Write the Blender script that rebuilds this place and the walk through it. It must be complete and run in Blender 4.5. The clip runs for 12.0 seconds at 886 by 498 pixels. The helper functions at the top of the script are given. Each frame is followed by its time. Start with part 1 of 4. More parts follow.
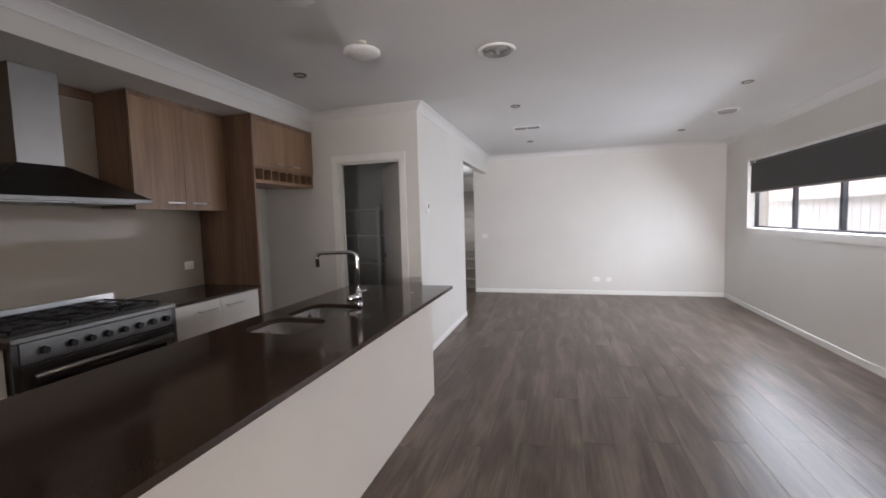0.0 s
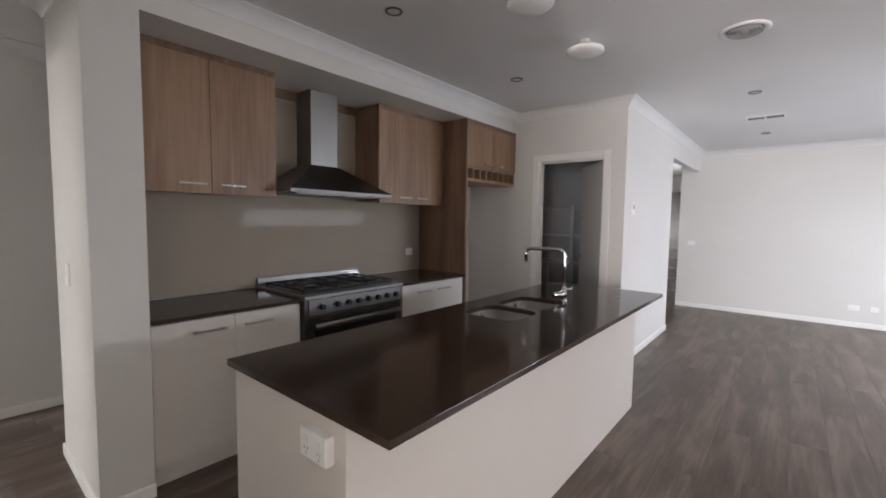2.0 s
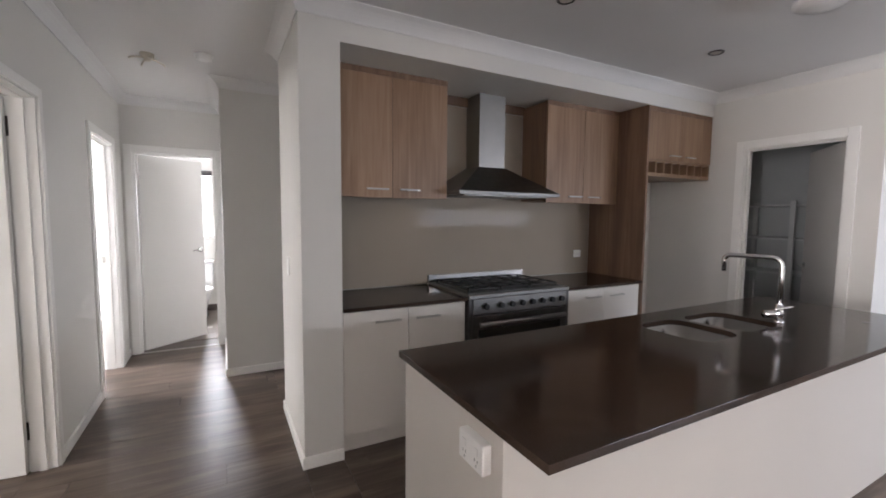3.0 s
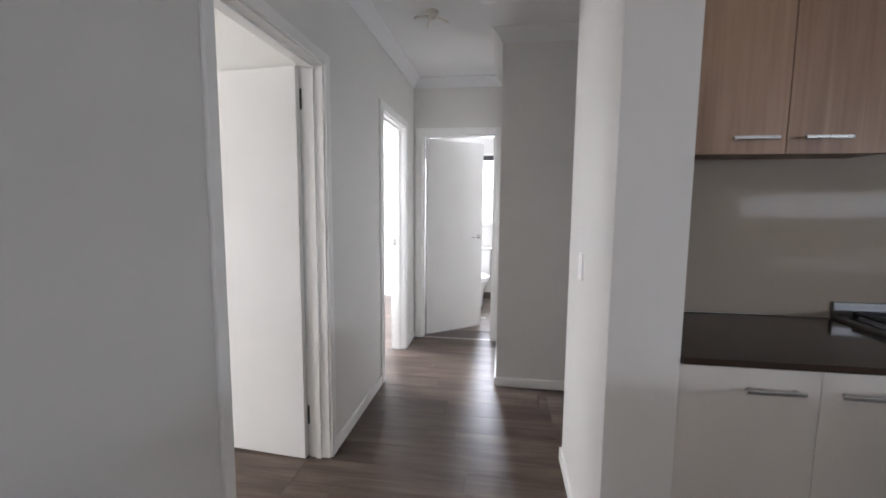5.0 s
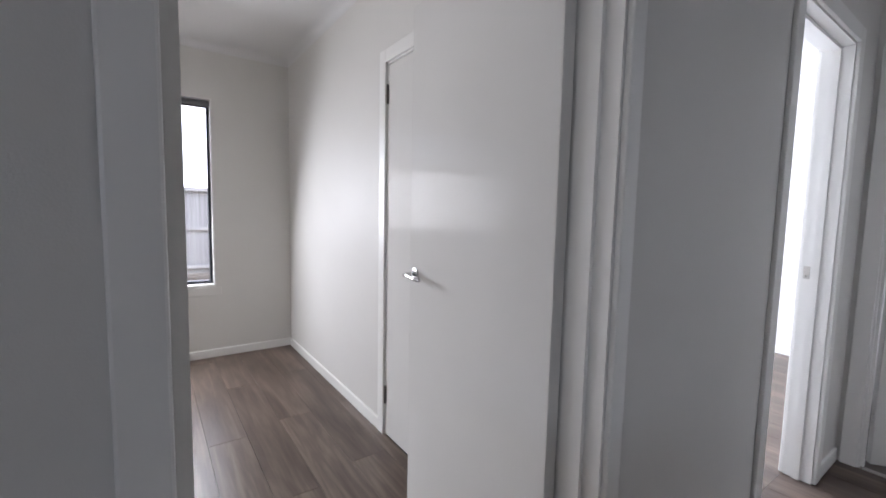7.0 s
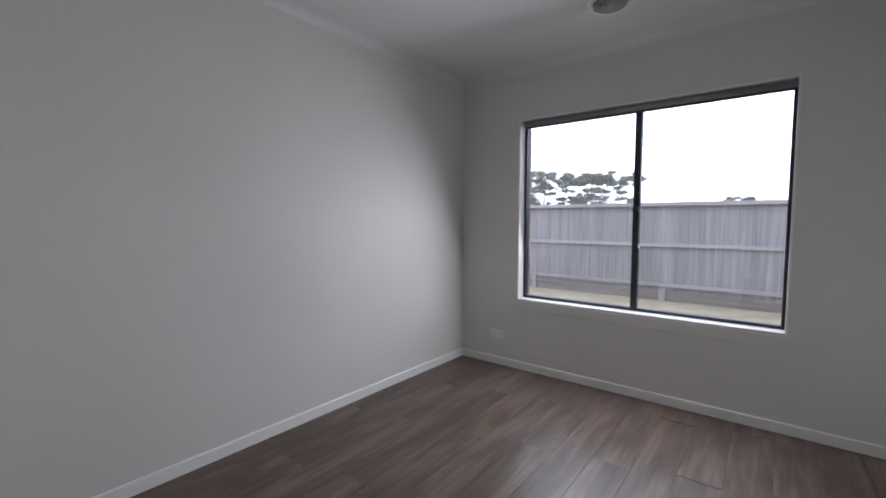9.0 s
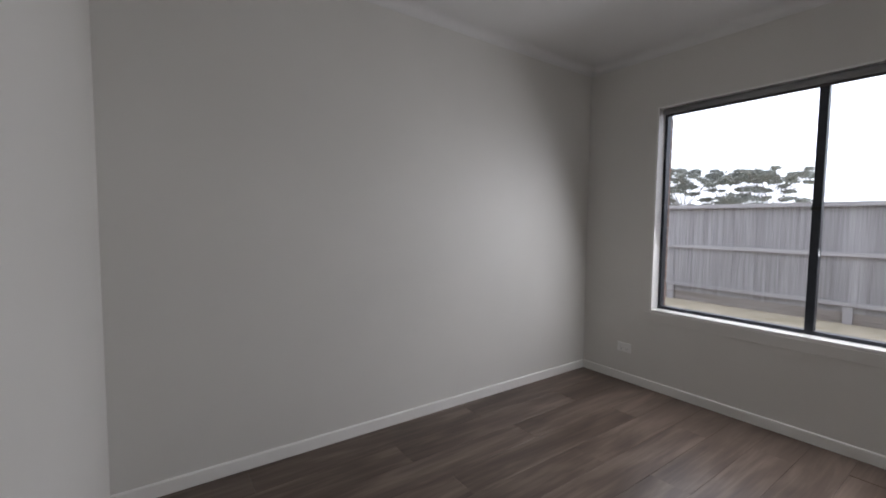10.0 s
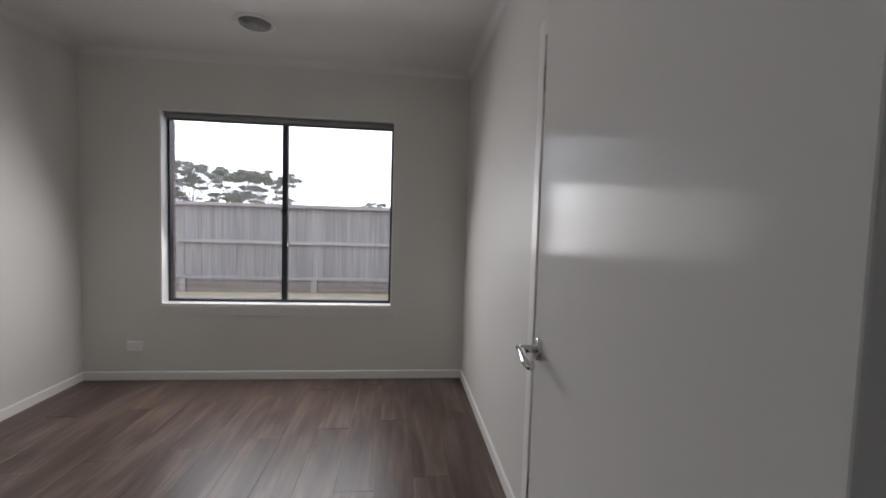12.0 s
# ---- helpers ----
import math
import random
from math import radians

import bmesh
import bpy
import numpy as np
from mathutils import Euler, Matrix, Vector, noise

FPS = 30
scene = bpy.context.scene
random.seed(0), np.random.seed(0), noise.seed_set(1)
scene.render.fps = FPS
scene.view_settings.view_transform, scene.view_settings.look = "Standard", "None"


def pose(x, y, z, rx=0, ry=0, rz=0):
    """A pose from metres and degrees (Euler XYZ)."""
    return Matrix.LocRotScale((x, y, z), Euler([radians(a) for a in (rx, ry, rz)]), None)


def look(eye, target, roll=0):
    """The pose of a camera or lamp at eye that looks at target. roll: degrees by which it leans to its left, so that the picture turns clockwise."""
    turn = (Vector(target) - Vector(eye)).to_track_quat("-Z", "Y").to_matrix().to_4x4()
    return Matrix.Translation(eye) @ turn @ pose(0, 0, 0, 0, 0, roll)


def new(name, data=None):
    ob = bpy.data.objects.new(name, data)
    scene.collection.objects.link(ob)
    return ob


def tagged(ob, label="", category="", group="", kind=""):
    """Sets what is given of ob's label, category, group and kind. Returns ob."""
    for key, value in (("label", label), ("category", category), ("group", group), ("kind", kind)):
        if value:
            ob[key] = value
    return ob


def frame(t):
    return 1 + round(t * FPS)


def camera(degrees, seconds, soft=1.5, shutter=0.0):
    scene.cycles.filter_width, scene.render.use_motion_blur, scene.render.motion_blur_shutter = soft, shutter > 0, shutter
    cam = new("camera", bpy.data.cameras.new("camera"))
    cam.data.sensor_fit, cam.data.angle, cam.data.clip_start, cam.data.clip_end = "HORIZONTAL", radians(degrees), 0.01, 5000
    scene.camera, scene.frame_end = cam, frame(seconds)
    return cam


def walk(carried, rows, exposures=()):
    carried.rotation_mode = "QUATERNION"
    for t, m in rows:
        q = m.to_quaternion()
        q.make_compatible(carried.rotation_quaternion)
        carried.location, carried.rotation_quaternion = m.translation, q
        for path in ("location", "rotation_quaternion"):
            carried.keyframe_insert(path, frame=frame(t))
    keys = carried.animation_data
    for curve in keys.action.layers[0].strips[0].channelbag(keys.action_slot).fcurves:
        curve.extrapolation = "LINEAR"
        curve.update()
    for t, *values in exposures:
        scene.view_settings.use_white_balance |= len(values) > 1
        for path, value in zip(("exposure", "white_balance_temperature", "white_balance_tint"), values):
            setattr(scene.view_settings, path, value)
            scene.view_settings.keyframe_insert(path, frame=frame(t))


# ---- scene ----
cam = camera(93.2, 12.0, soft=1.8)
PATH = [
    (0, look((0.277, 0.166, 1.435), (-0.272, 2.084, 1.292), -1.6)),
    (0.5, look((0.202, 0.097, 1.417), (-0.607, 1.921, 1.291), -0.4)),
    (1, look((0.190, 0.070, 1.427), (-0.774, 1.817, 1.292), 0.3)),
    (1.5, look((0.162, 0.037, 1.427), (-0.900, 1.727, 1.290), 0.7)),
    (2, look((0.131, -0.006, 1.425), (-1.143, 1.529, 1.284), 0.8)),
    (2.5, look((0.110, -0.019, 1.429), (-1.410, 1.272, 1.279), 0.3)),
    (3, look((0.089, 0.038, 1.438), (-1.673, 0.970, 1.283), 0.5)),
    (3.5, look((-0.013, 0.075, 1.432), (-1.944, 0.564, 1.254), 0.3)),
    (5.5, look((-1.274, 0.074, 1.338), (-3.199, -0.428, 1.129), 0.3)),
    (6, look((-1.610, 0.036, 1.309), (-3.418, -0.796, 1.108), 0.0)),
    (6.5, look((-1.905, -0.076, 1.295), (-3.428, -1.360, 1.110), 1.2)),
    (7, look((-2.119, -0.291, 1.271), (-3.268, -1.919, 1.096), 1.2)),
    (7.2, look((-2.178, -0.327, 1.260), (-3.138, -2.072, 1.079), -0.5)),
    (8.8, look((-2.504, -0.975, 1.292), (-1.485, -2.690, 1.151), 0.0)),
    (9, look((-2.491, -1.010, 1.301), (-1.251, -2.574, 1.165), 0.1)),
    (9.5, look((-2.451, -1.038, 1.294), (-0.860, -2.244, 1.165), 0.3)),
    (10, look((-2.431, -1.098, 1.280), (-0.802, -2.252, 1.150), 0.6)),
    (10.5, look((-2.410, -1.127, 1.289), (-1.076, -2.612, 1.165), 1.4)),
    (11, look((-2.470, -1.032, 1.321), (-1.578, -2.818, 1.198), 1.7)),
    (11.5, look((-2.540, -0.895, 1.304), (-2.213, -2.865, 1.193), 1.9)),
    (12, look((-2.634, -0.730, 1.312), (-2.839, -2.716, 1.198), 1.7)),
]
walk(cam, PATH, [(0, 1.22, 6500, 17), (1, 1.35, 6450, 17), (2, 1.48, 6400, 17), (3, 1.66, 6300, 17), (3.7, 1.74, 6250, 17), (5.4, 1.4, 5950, 15), (6.5, 0.92, 5950, 16), (7.2, 0.65, 5700, 17), (8.8, -0.2, 5600, 17), (10, -0.45, 5900, 16), (11.2, -0.5, 6000, 16), (12, -0.4, 6050, 16)])
DOOR_OPEN, BATH_OPEN = 95, 38
TAP, TAPTURN = (-0.985, 2.575), 195

# ---- light ----
world = bpy.data.worlds.new("sky")
scene.world = world
world.use_nodes = True
wn = world.node_tree
sky = wn.nodes.new("ShaderNodeTexSky")
sky.sky_type, sky.sun_disc = "NISHITA", False
sky.sun_elevation, sky.sun_rotation = radians(48), radians(200)
sky.air_density, sky.dust_density = 1.0, 6.0
haze = wn.nodes.new("ShaderNodeMixRGB")
haze.inputs[0].default_value = 0.82
haze.inputs[2].default_value = (9.5, 9.7, 10.2, 1)
wn.links.new(sky.outputs[0], haze.inputs[1])
wn.links.new(haze.outputs[0], wn.nodes["Background"].inputs[0])
wn.nodes["Background"].inputs[1].default_value = 0.34

sun = new("sun", bpy.data.lights.new("sun", "SUN"))
sun.data.energy, sun.data.angle, sun.data.color = 1.0, radians(25), (1, 0.97, 0.93)
sun.matrix_world = look((0, 0, 30), (3, 14, 0))


def window_light(name, place, target, w, h, power, colour=(0.93, 0.965, 1.0)):
    """The sky's light, in the opening of a window."""
    ob = new(name, bpy.data.lights.new(name, "AREA"))
    ob.data.shape, ob.data.size, ob.data.size_y, ob.data.energy, ob.data.color = "RECTANGLE", w, h, power, colour
    ob.data.spread = radians(168)
    ob.matrix_world = look(place, target)
    return ob


window_light("bedroom_window_light", (-1.67, -4.235, 1.38), (-1.67, -2.6, 0.62), 1.60, 0.62, 28, (1.0, 0.975, 0.90))
window_light("second_room_window_light", (-5.4, -4.322, 1.38), (-5.4, 0, 1.30), 1.74, 1.44, 118)
window_light("living_window_light", (2.84, 5.6, 1.41), (0, 5.6, -0.2), 3.1, 0.44, 35, (0.82, 0.91, 1.0))
# Added lamp in an unseen opening, to brighten the living room and island.
window_light("added_door_light", (1.0, -4.25, 1.05), (1.0, 0, 1.0), 1.3, 1.95, 95, (1.0, 0.965, 0.925))
window_light("bathroom_window_light", (-6.97, -0.275, 1.52), (-5, -0.275, 1.45), 0.4, 0.9, 20)
# Added lamp, out of view, so that the stairs aren't black.
window_light("added_stair_light", (-1.38, 9.35, 1.75), (-3, 9.35, 1.6), 1.2, 1.0, 9)


# ---- materials ----
def material(name, colour, rough=0.5, metal=0.0, scale=0.0, amount=0.0, bump=0.0, bump_scale=200.0, stretch=(1, 1, 1), second=None, coat=0.0):
    """A plain surface with broad mottling (scale, amount), fine relief (bump) and, with second, streaks of another colour."""
    m = bpy.data.materials.new(name)
    m.use_nodes = True
    n, l = m.node_tree.nodes, m.node_tree.links
    b = n["Principled BSDF"]
    b.inputs["Roughness"].default_value, b.inputs["Metallic"].default_value = rough, metal
    b.inputs["Base Color"].default_value = (*colour, 1)
    b.inputs["Coat Weight"].default_value = coat
    tc = n.new("ShaderNodeTexCoord")
    if scale:
        mp = n.new("ShaderNodeMapping")
        mp.inputs["Scale"].default_value = stretch
        l.new(tc.outputs["Object"], mp.inputs[0])
        tex = n.new("ShaderNodeTexNoise")
        tex.inputs["Scale"].default_value, tex.inputs["Detail"].default_value = scale, 6
        l.new(mp.outputs[0], tex.inputs["Vector"])
        ramp = n.new("ShaderNodeValToRGB")
        ramp.color_ramp.elements[0].position, ramp.color_ramp.elements[1].position = 0.35, 0.68
        other = second or tuple(c * (1 - amount) for c in colour)
        ramp.color_ramp.elements[0].color = (*other, 1)
        ramp.color_ramp.elements[1].color = (*colour, 1)
        l.new(tex.outputs[0], ramp.inputs[0])
        l.new(ramp.outputs[0], b.inputs["Base Color"])
        mr = n.new("ShaderNodeMapRange")
        mr.inputs[3].default_value, mr.inputs[4].default_value = rough * 0.85, min(1, rough * 1.2)
        l.new(tex.outputs[0], mr.inputs[0])
        l.new(mr.outputs[0], b.inputs["Roughness"])
    if bump:
        fine = n.new("ShaderNodeTexNoise")
        fine.inputs["Scale"].default_value, fine.inputs["Detail"].default_value = bump_scale, 3
        l.new(tc.outputs["Object"], fine.inputs["Vector"])
        bp = n.new("ShaderNodeBump")
        bp.inputs["Strength"].default_value, bp.inputs["Distance"].default_value = bump, 0.002
        l.new(fine.outputs[0], bp.inputs["Height"])
        l.new(bp.outputs[0], b.inputs["Normal"])
    return m


def wood(name, dark, mid, light, axis, rough, fine=1.0, random_tone=0.0, along_broad=0.9):
    """Timber with its grain along one axis: broad bands, fine streaks and, piece by piece, a tone of its own."""
    m = bpy.data.materials.new(name)
    m.use_nodes = True
    n, l = m.node_tree.nodes, m.node_tree.links
    b = n["Principled BSDF"]
    tc, info = n.new("ShaderNodeTexCoord"), n.new("ShaderNodeObjectInfo")
    shift = n.new("ShaderNodeVectorMath")
    shift.operation = "SCALE"
    shift.inputs[0].default_value = (37, 53, 71)
    l.new(info.outputs["Random"], shift.inputs["Scale"])
    add = n.new("ShaderNodeVectorMath")
    l.new(tc.outputs["Object"], add.inputs[0])
    if random_tone:
        l.new(shift.outputs[0], add.inputs[1])
    values = []
    for along, across, detail in ((along_broad, 9 * fine, 4), (along_broad * 1.8, 55 * fine, 6)):
        mp = n.new("ShaderNodeMapping")
        mp.inputs["Scale"].default_value = [along if i == "xyz".index(axis) else across for i in range(3)]
        l.new(add.outputs[0], mp.inputs[0])
        tex = n.new("ShaderNodeTexNoise")
        tex.inputs["Scale"].default_value, tex.inputs["Detail"].default_value, tex.inputs["Distortion"].default_value = 1, detail, 0.6
        l.new(mp.outputs[0], tex.inputs["Vector"])
        values.append(tex)
    mix = n.new("ShaderNodeMath")
    mix.operation = "MULTIPLY_ADD"
    l.new(values[0].outputs[0], mix.inputs[0])
    mix.inputs[1].default_value = 0.62
    half = n.new("ShaderNodeMath")
    half.operation = "MULTIPLY"
    half.inputs[1].default_value = 0.38
    l.new(values[1].outputs[0], half.inputs[0])
    l.new(half.outputs[0], mix.inputs[2])
    ramp = n.new("ShaderNodeValToRGB")
    e = ramp.color_ramp.elements
    e[0].position, e[0].color = 0.36, (*dark, 1)
    e[1].position, e[1].color = 0.64, (*light, 1)
    k = e.new(0.5)
    k.color = (*mid, 1)
    l.new(mix.outputs[0], ramp.inputs[0])
    hsv = n.new("ShaderNodeHueSaturation")
    l.new(ramp.outputs[0], hsv.inputs["Color"])
    tone = n.new("ShaderNodeMapRange")
    tone.inputs[3].default_value, tone.inputs[4].default_value = 1 - random_tone, 1 + random_tone
    l.new(info.outputs["Random"], tone.inputs[0])
    l.new(tone.outputs[0], hsv.inputs["Value"])
    l.new(hsv.outputs[0], b.inputs["Base Color"])
    rr = n.new("ShaderNodeMapRange")
    rr.inputs[3].default_value, rr.inputs[4].default_value = rough * 0.8, rough * 1.25
    l.new(values[1].outputs[0], rr.inputs[0])
    l.new(rr.outputs[0], b.inputs["Roughness"])
    bp = n.new("ShaderNodeBump")
    bp.inputs["Strength"].default_value, bp.inputs["Distance"].default_value = 0.12, 0.001
    l.new(values[1].outputs[0], bp.inputs["Height"])
    l.new(bp.outputs[0], b.inputs["Normal"])
    return m


def set_specular(name, level):
    M[name].node_tree.nodes["Principled BSDF"].inputs["Specular IOR Level"].default_value = level


M = {
    "paint": material("wall_paint", (0.73, 0.715, 0.68), 0.5, scale=1.3, amount=0.045, bump=0.12, bump_scale=350),
    "ceiling": material("ceiling_paint", (0.78, 0.775, 0.765), 0.8, scale=1.1, amount=0.05, bump=0.1, bump_scale=300),
    "trim": material("gloss_trim_paint", (0.86, 0.85, 0.82), 0.3, scale=3, amount=0.04, bump=0.04, bump_scale=90),
    "door": material("door_paint", (0.72, 0.705, 0.675), 0.12, scale=2.2, amount=0.035, bump=0.05, bump_scale=120),
    "plank": wood("grey_oak_plank", (0.066, 0.047, 0.036), (0.110, 0.081, 0.063), (0.185, 0.142, 0.113), "y", 0.36, 0.75, 0.045, 1.3),
    "groove": material("floor_groove", (0.018, 0.014, 0.012), 0.7, scale=20, amount=0.3),
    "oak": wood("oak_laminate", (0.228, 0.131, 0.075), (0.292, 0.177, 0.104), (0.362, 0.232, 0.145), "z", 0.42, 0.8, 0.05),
    # Darker oak, for side panels, carcasses, rails and the back of the rack.
    "oakdark": wood("oak_laminate_darker", (0.145, 0.084, 0.052), (0.208, 0.124, 0.079), (0.275, 0.175, 0.114), "z", 0.45, 0.9, 0.05),
    "white": material("white_laminate", (0.69, 0.65, 0.60), 0.32, scale=2.0, amount=0.03, bump=0.03, bump_scale=200),
    "stone": material("brown_stone_top", (0.056, 0.037, 0.028), 0.10, scale=240, second=(0.040, 0.027, 0.020), bump=0.02, bump_scale=300),
    "splash": material("grey_glass_splashback", (0.365, 0.315, 0.26), 0.02, scale=0.8, amount=0.03),
    "panelsteel": material("panel_steel", (0.25, 0.24, 0.23), 0.36, 1.0, scale=30, amount=0.16, stretch=(1, 0.05, 6)),
    "steel": material("brushed_steel", (0.37, 0.36, 0.35), 0.3, 1.0, scale=30, amount=0.18, stretch=(1, 0.05, 6)),
    "chimneysteel": material("chimney_steel", (0.31, 0.295, 0.28), 0.42, 1.0, scale=6, amount=0.1),
    "satin": material("satin_steel", (0.34, 0.335, 0.33), 0.55, 1.0, scale=30, amount=0.1),
    # Pantry walls and rack: the unlit pantry's dimness is put into these greys.
    "pantry": material("shaded_pantry_paint", (0.50, 0.525, 0.515), 0.6, scale=1.3, amount=0.06, bump=0.12, bump_scale=350),
    "rack": material("shaded_rack_paint", (0.64, 0.65, 0.635), 0.5, scale=4, amount=0.06),
    "palefence": material("pale_ribbed_fence", (0.66, 0.67, 0.70), 0.6, scale=2, amount=0.08),
    "sink": material("sink_steel", (0.34, 0.33, 0.315), 0.2, 1.0, scale=6, amount=0.03),
    "darksteel": material("dark_steel", (0.16, 0.155, 0.15), 0.3, 1.0, scale=25, amount=0.2),
    "chrome": material("chrome", (0.72, 0.72, 0.72), 0.08, 1.0, scale=8, amount=0.05),
    "nickel": material("satin_nickel", (0.5, 0.48, 0.45), 0.28, 1.0, scale=30, amount=0.1),
    "black": material("black_enamel", (0.012, 0.012, 0.012), 0.35, scale=30, amount=0.3),
    "ovenglass": material("oven_glass", (0.008, 0.008, 0.008), 0.06, scale=3, amount=0.2),
    "iron": material("cast_iron", (0.02, 0.02, 0.02), 0.6, scale=60, amount=0.4, bump=0.2),
    "plastic": material("white_plastic", (0.87, 0.865, 0.85), 0.35, scale=12, amount=0.03),
    "beige": material("warm_plastic", (0.72, 0.68, 0.60), 0.4, scale=12, amount=0.04),
    "greyplastic": material("grey_plastic", (0.25, 0.25, 0.25), 0.45, scale=15, amount=0.1),
    "ventgrey": material("vent_plastic", (0.46, 0.455, 0.45), 0.45, scale=12, amount=0.08),
    "alu": material("charcoal_aluminium", (0.035, 0.04, 0.05), 0.4, 0.3, scale=25, amount=0.2),
    "blind": material("charcoal_blind_fabric", (0.085, 0.08, 0.082), 0.85, scale=5, amount=0.12, bump=0.25, bump_scale=900),
    "hinge": material("bronze_hinge", (0.09, 0.08, 0.07), 0.4, 0.9, scale=30, amount=0.2),
    "bulb": material("lamp_glass", (0.80, 0.77, 0.70), 0.25, scale=15, amount=0.05),
    "porcelain": material("porcelain", (0.82, 0.82, 0.80), 0.12, scale=6, amount=0.03),
    "tile": material("brown_floor_tile", (0.20, 0.165, 0.14), 0.35, scale=9, amount=0.25, bump=0.05),
    "tileskirt": material("dark_tile_skirting", (0.11, 0.085, 0.072), 0.35, scale=9, amount=0.25),
    "carpet": material("grey_carpet", (0.30, 0.285, 0.27), 0.95, scale=60, amount=0.35, bump=0.5, bump_scale=500),
    "brick": material("brown_brick", (0.27, 0.17, 0.125), 0.85, scale=35, amount=0.4, bump=0.5, bump_scale=160),
    "mortar": material("mortar", (0.42, 0.39, 0.35), 0.9, scale=60, amount=0.2, bump=0.4),
    "paling": wood("weathered_paling", (0.225, 0.215, 0.212), (0.305, 0.295, 0.293), (0.375, 0.365, 0.365), "z", 0.85, 3.2, 0.09),
    "rail": wood("weathered_rail", (0.30, 0.285, 0.28), (0.36, 0.345, 0.34), (0.42, 0.405, 0.40), "x", 0.85, 2.0, 0.08),
    "plinth": wood("weathered_plinth", (0.20, 0.17, 0.15), (0.27, 0.24, 0.215), (0.33, 0.30, 0.275), "x", 0.9, 1.6, 0.08),
    "soil": material("dry_ground", (0.42, 0.36, 0.26), 0.95, scale=3.5, second=(0.30, 0.26, 0.17), bump=0.8, bump_scale=40),
    "concrete": material("concrete_path", (0.56, 0.50, 0.42), 0.85, scale=6, amount=0.25, bump=0.3, bump_scale=120),
    "bark": material("gum_bark", (0.26, 0.24, 0.21), 0.9, scale=12, amount=0.4, bump=0.5, bump_scale=60),
    # Grey-green leaves, paled so that the colour holds the haze of distance.
    "leaf": material("hazed_gum_leaf", (0.31, 0.325, 0.29), 0.7, scale=4, second=(0.23, 0.245, 0.22)),
    "render": material("cream_render", (0.80, 0.70, 0.63), 0.85, scale=3, amount=0.15, bump=0.3),
    "roof": material("roof_tile", (0.11, 0.10, 0.10), 0.7, scale=20, amount=0.3),
}
set_specular("splash", 0.028)
set_specular("stone", 0.3)
set_specular("door", 0.022)
set_specular("plank", 0.32)
set_specular("paint", 0.3)
glass = bpy.data.materials.new("window_glass")
glass.use_nodes = True
gb = glass.node_tree.nodes["Principled BSDF"]
gb.inputs["Transmission Weight"].default_value, gb.inputs["Roughness"].default_value, gb.inputs["IOR"].default_value = 1.0, 0.0, 1.45
gb.inputs["Base Color"].default_value = (0.97, 0.985, 0.98, 1)
M["glass"] = glass
frost = bpy.data.materials.new("frosted_glass")
frost.use_nodes = True
fb = frost.node_tree.nodes["Principled BSDF"]
fb.inputs["Transmission Weight"].default_value, fb.inputs["Roughness"].default_value = 1.0, 0.45
fn = frost.node_tree.nodes.new("ShaderNodeTexNoise")
fn.inputs["Scale"].default_value = 90
fbp = frost.node_tree.nodes.new("ShaderNodeBump")
fbp.inputs["Strength"].default_value = 0.3
frost.node_tree.links.new(fn.outputs[0], fbp.inputs["Height"])
frost.node_tree.links.new(fbp.outputs[0], fb.inputs["Normal"])
M["frost"] = frost


# ---- building helpers ----
BASE = {}


def thing(name, place=(0, 0, 0), label="", category="", group="", turn=0):
    """An Empty at a thing's base. Parts of a thing with a turn are given in its own axes."""
    ob = new(name)
    ob.empty_display_size = 0.1
    ob.location = place
    ob.rotation_euler = (0, 0, radians(turn))
    BASE[ob] = Vector(place)
    return tagged(ob, label, category, group)


def local_thing(name, m, label="", category="", group=""):
    ob = new(name)
    ob.empty_display_size = 0.1
    ob.matrix_basis = m
    BASE[ob] = Vector((0, 0, 0))
    return tagged(ob, label, category, group)


def finish(name, bm, mat, smooth=False):
    me = bpy.data.meshes.new(name)
    bmesh.ops.recalc_face_normals(bm, faces=bm.faces)
    bm.to_mesh(me)
    bm.free()
    me.materials.append(M[mat])
    if smooth:
        for p in me.polygons:
            p.use_smooth = True
    return me


def part(name, bm, mat, parent, label="", smooth=False):
    base = BASE[parent]
    bmesh.ops.translate(bm, verts=bm.verts, vec=-base)
    ob = new(name, finish(name, bm, mat, smooth))
    ob.parent = parent
    BASE[ob] = base
    return tagged(ob, label)


def structure(name, bm, mat, label="", category="", smooth=False):
    ob = new(name, finish(name, bm, mat, smooth))
    BASE[ob] = Vector((0, 0, 0))
    return tagged(ob, label, category, kind="structure")


def solo(name, bm, mat, label, category, group="", smooth=False):
    ob = new(name, finish(name, bm, mat, smooth))
    BASE[ob] = Vector((0, 0, 0))
    return tagged(ob, label, category, group)


def box(bm, x0, x1, y0, y1, z0, z1, bevel=0.0):
    vs = bmesh.ops.create_cube(bm, size=1)["verts"]
    for v in vs:
        v.co = Vector((x0 if v.co.x < 0 else x1, y0 if v.co.y < 0 else y1, z0 if v.co.z < 0 else z1))
    if bevel:
        es = list({e for v in vs for e in v.link_edges})
        bmesh.ops.bevel(bm, geom=es, offset=bevel, segments=2, affect="EDGES", profile=0.5)
    return bm


def boxes(*rows, bevel=0.0):
    bm = bmesh.new()
    for r in rows:
        box(bm, *r, bevel=bevel)
    return bm


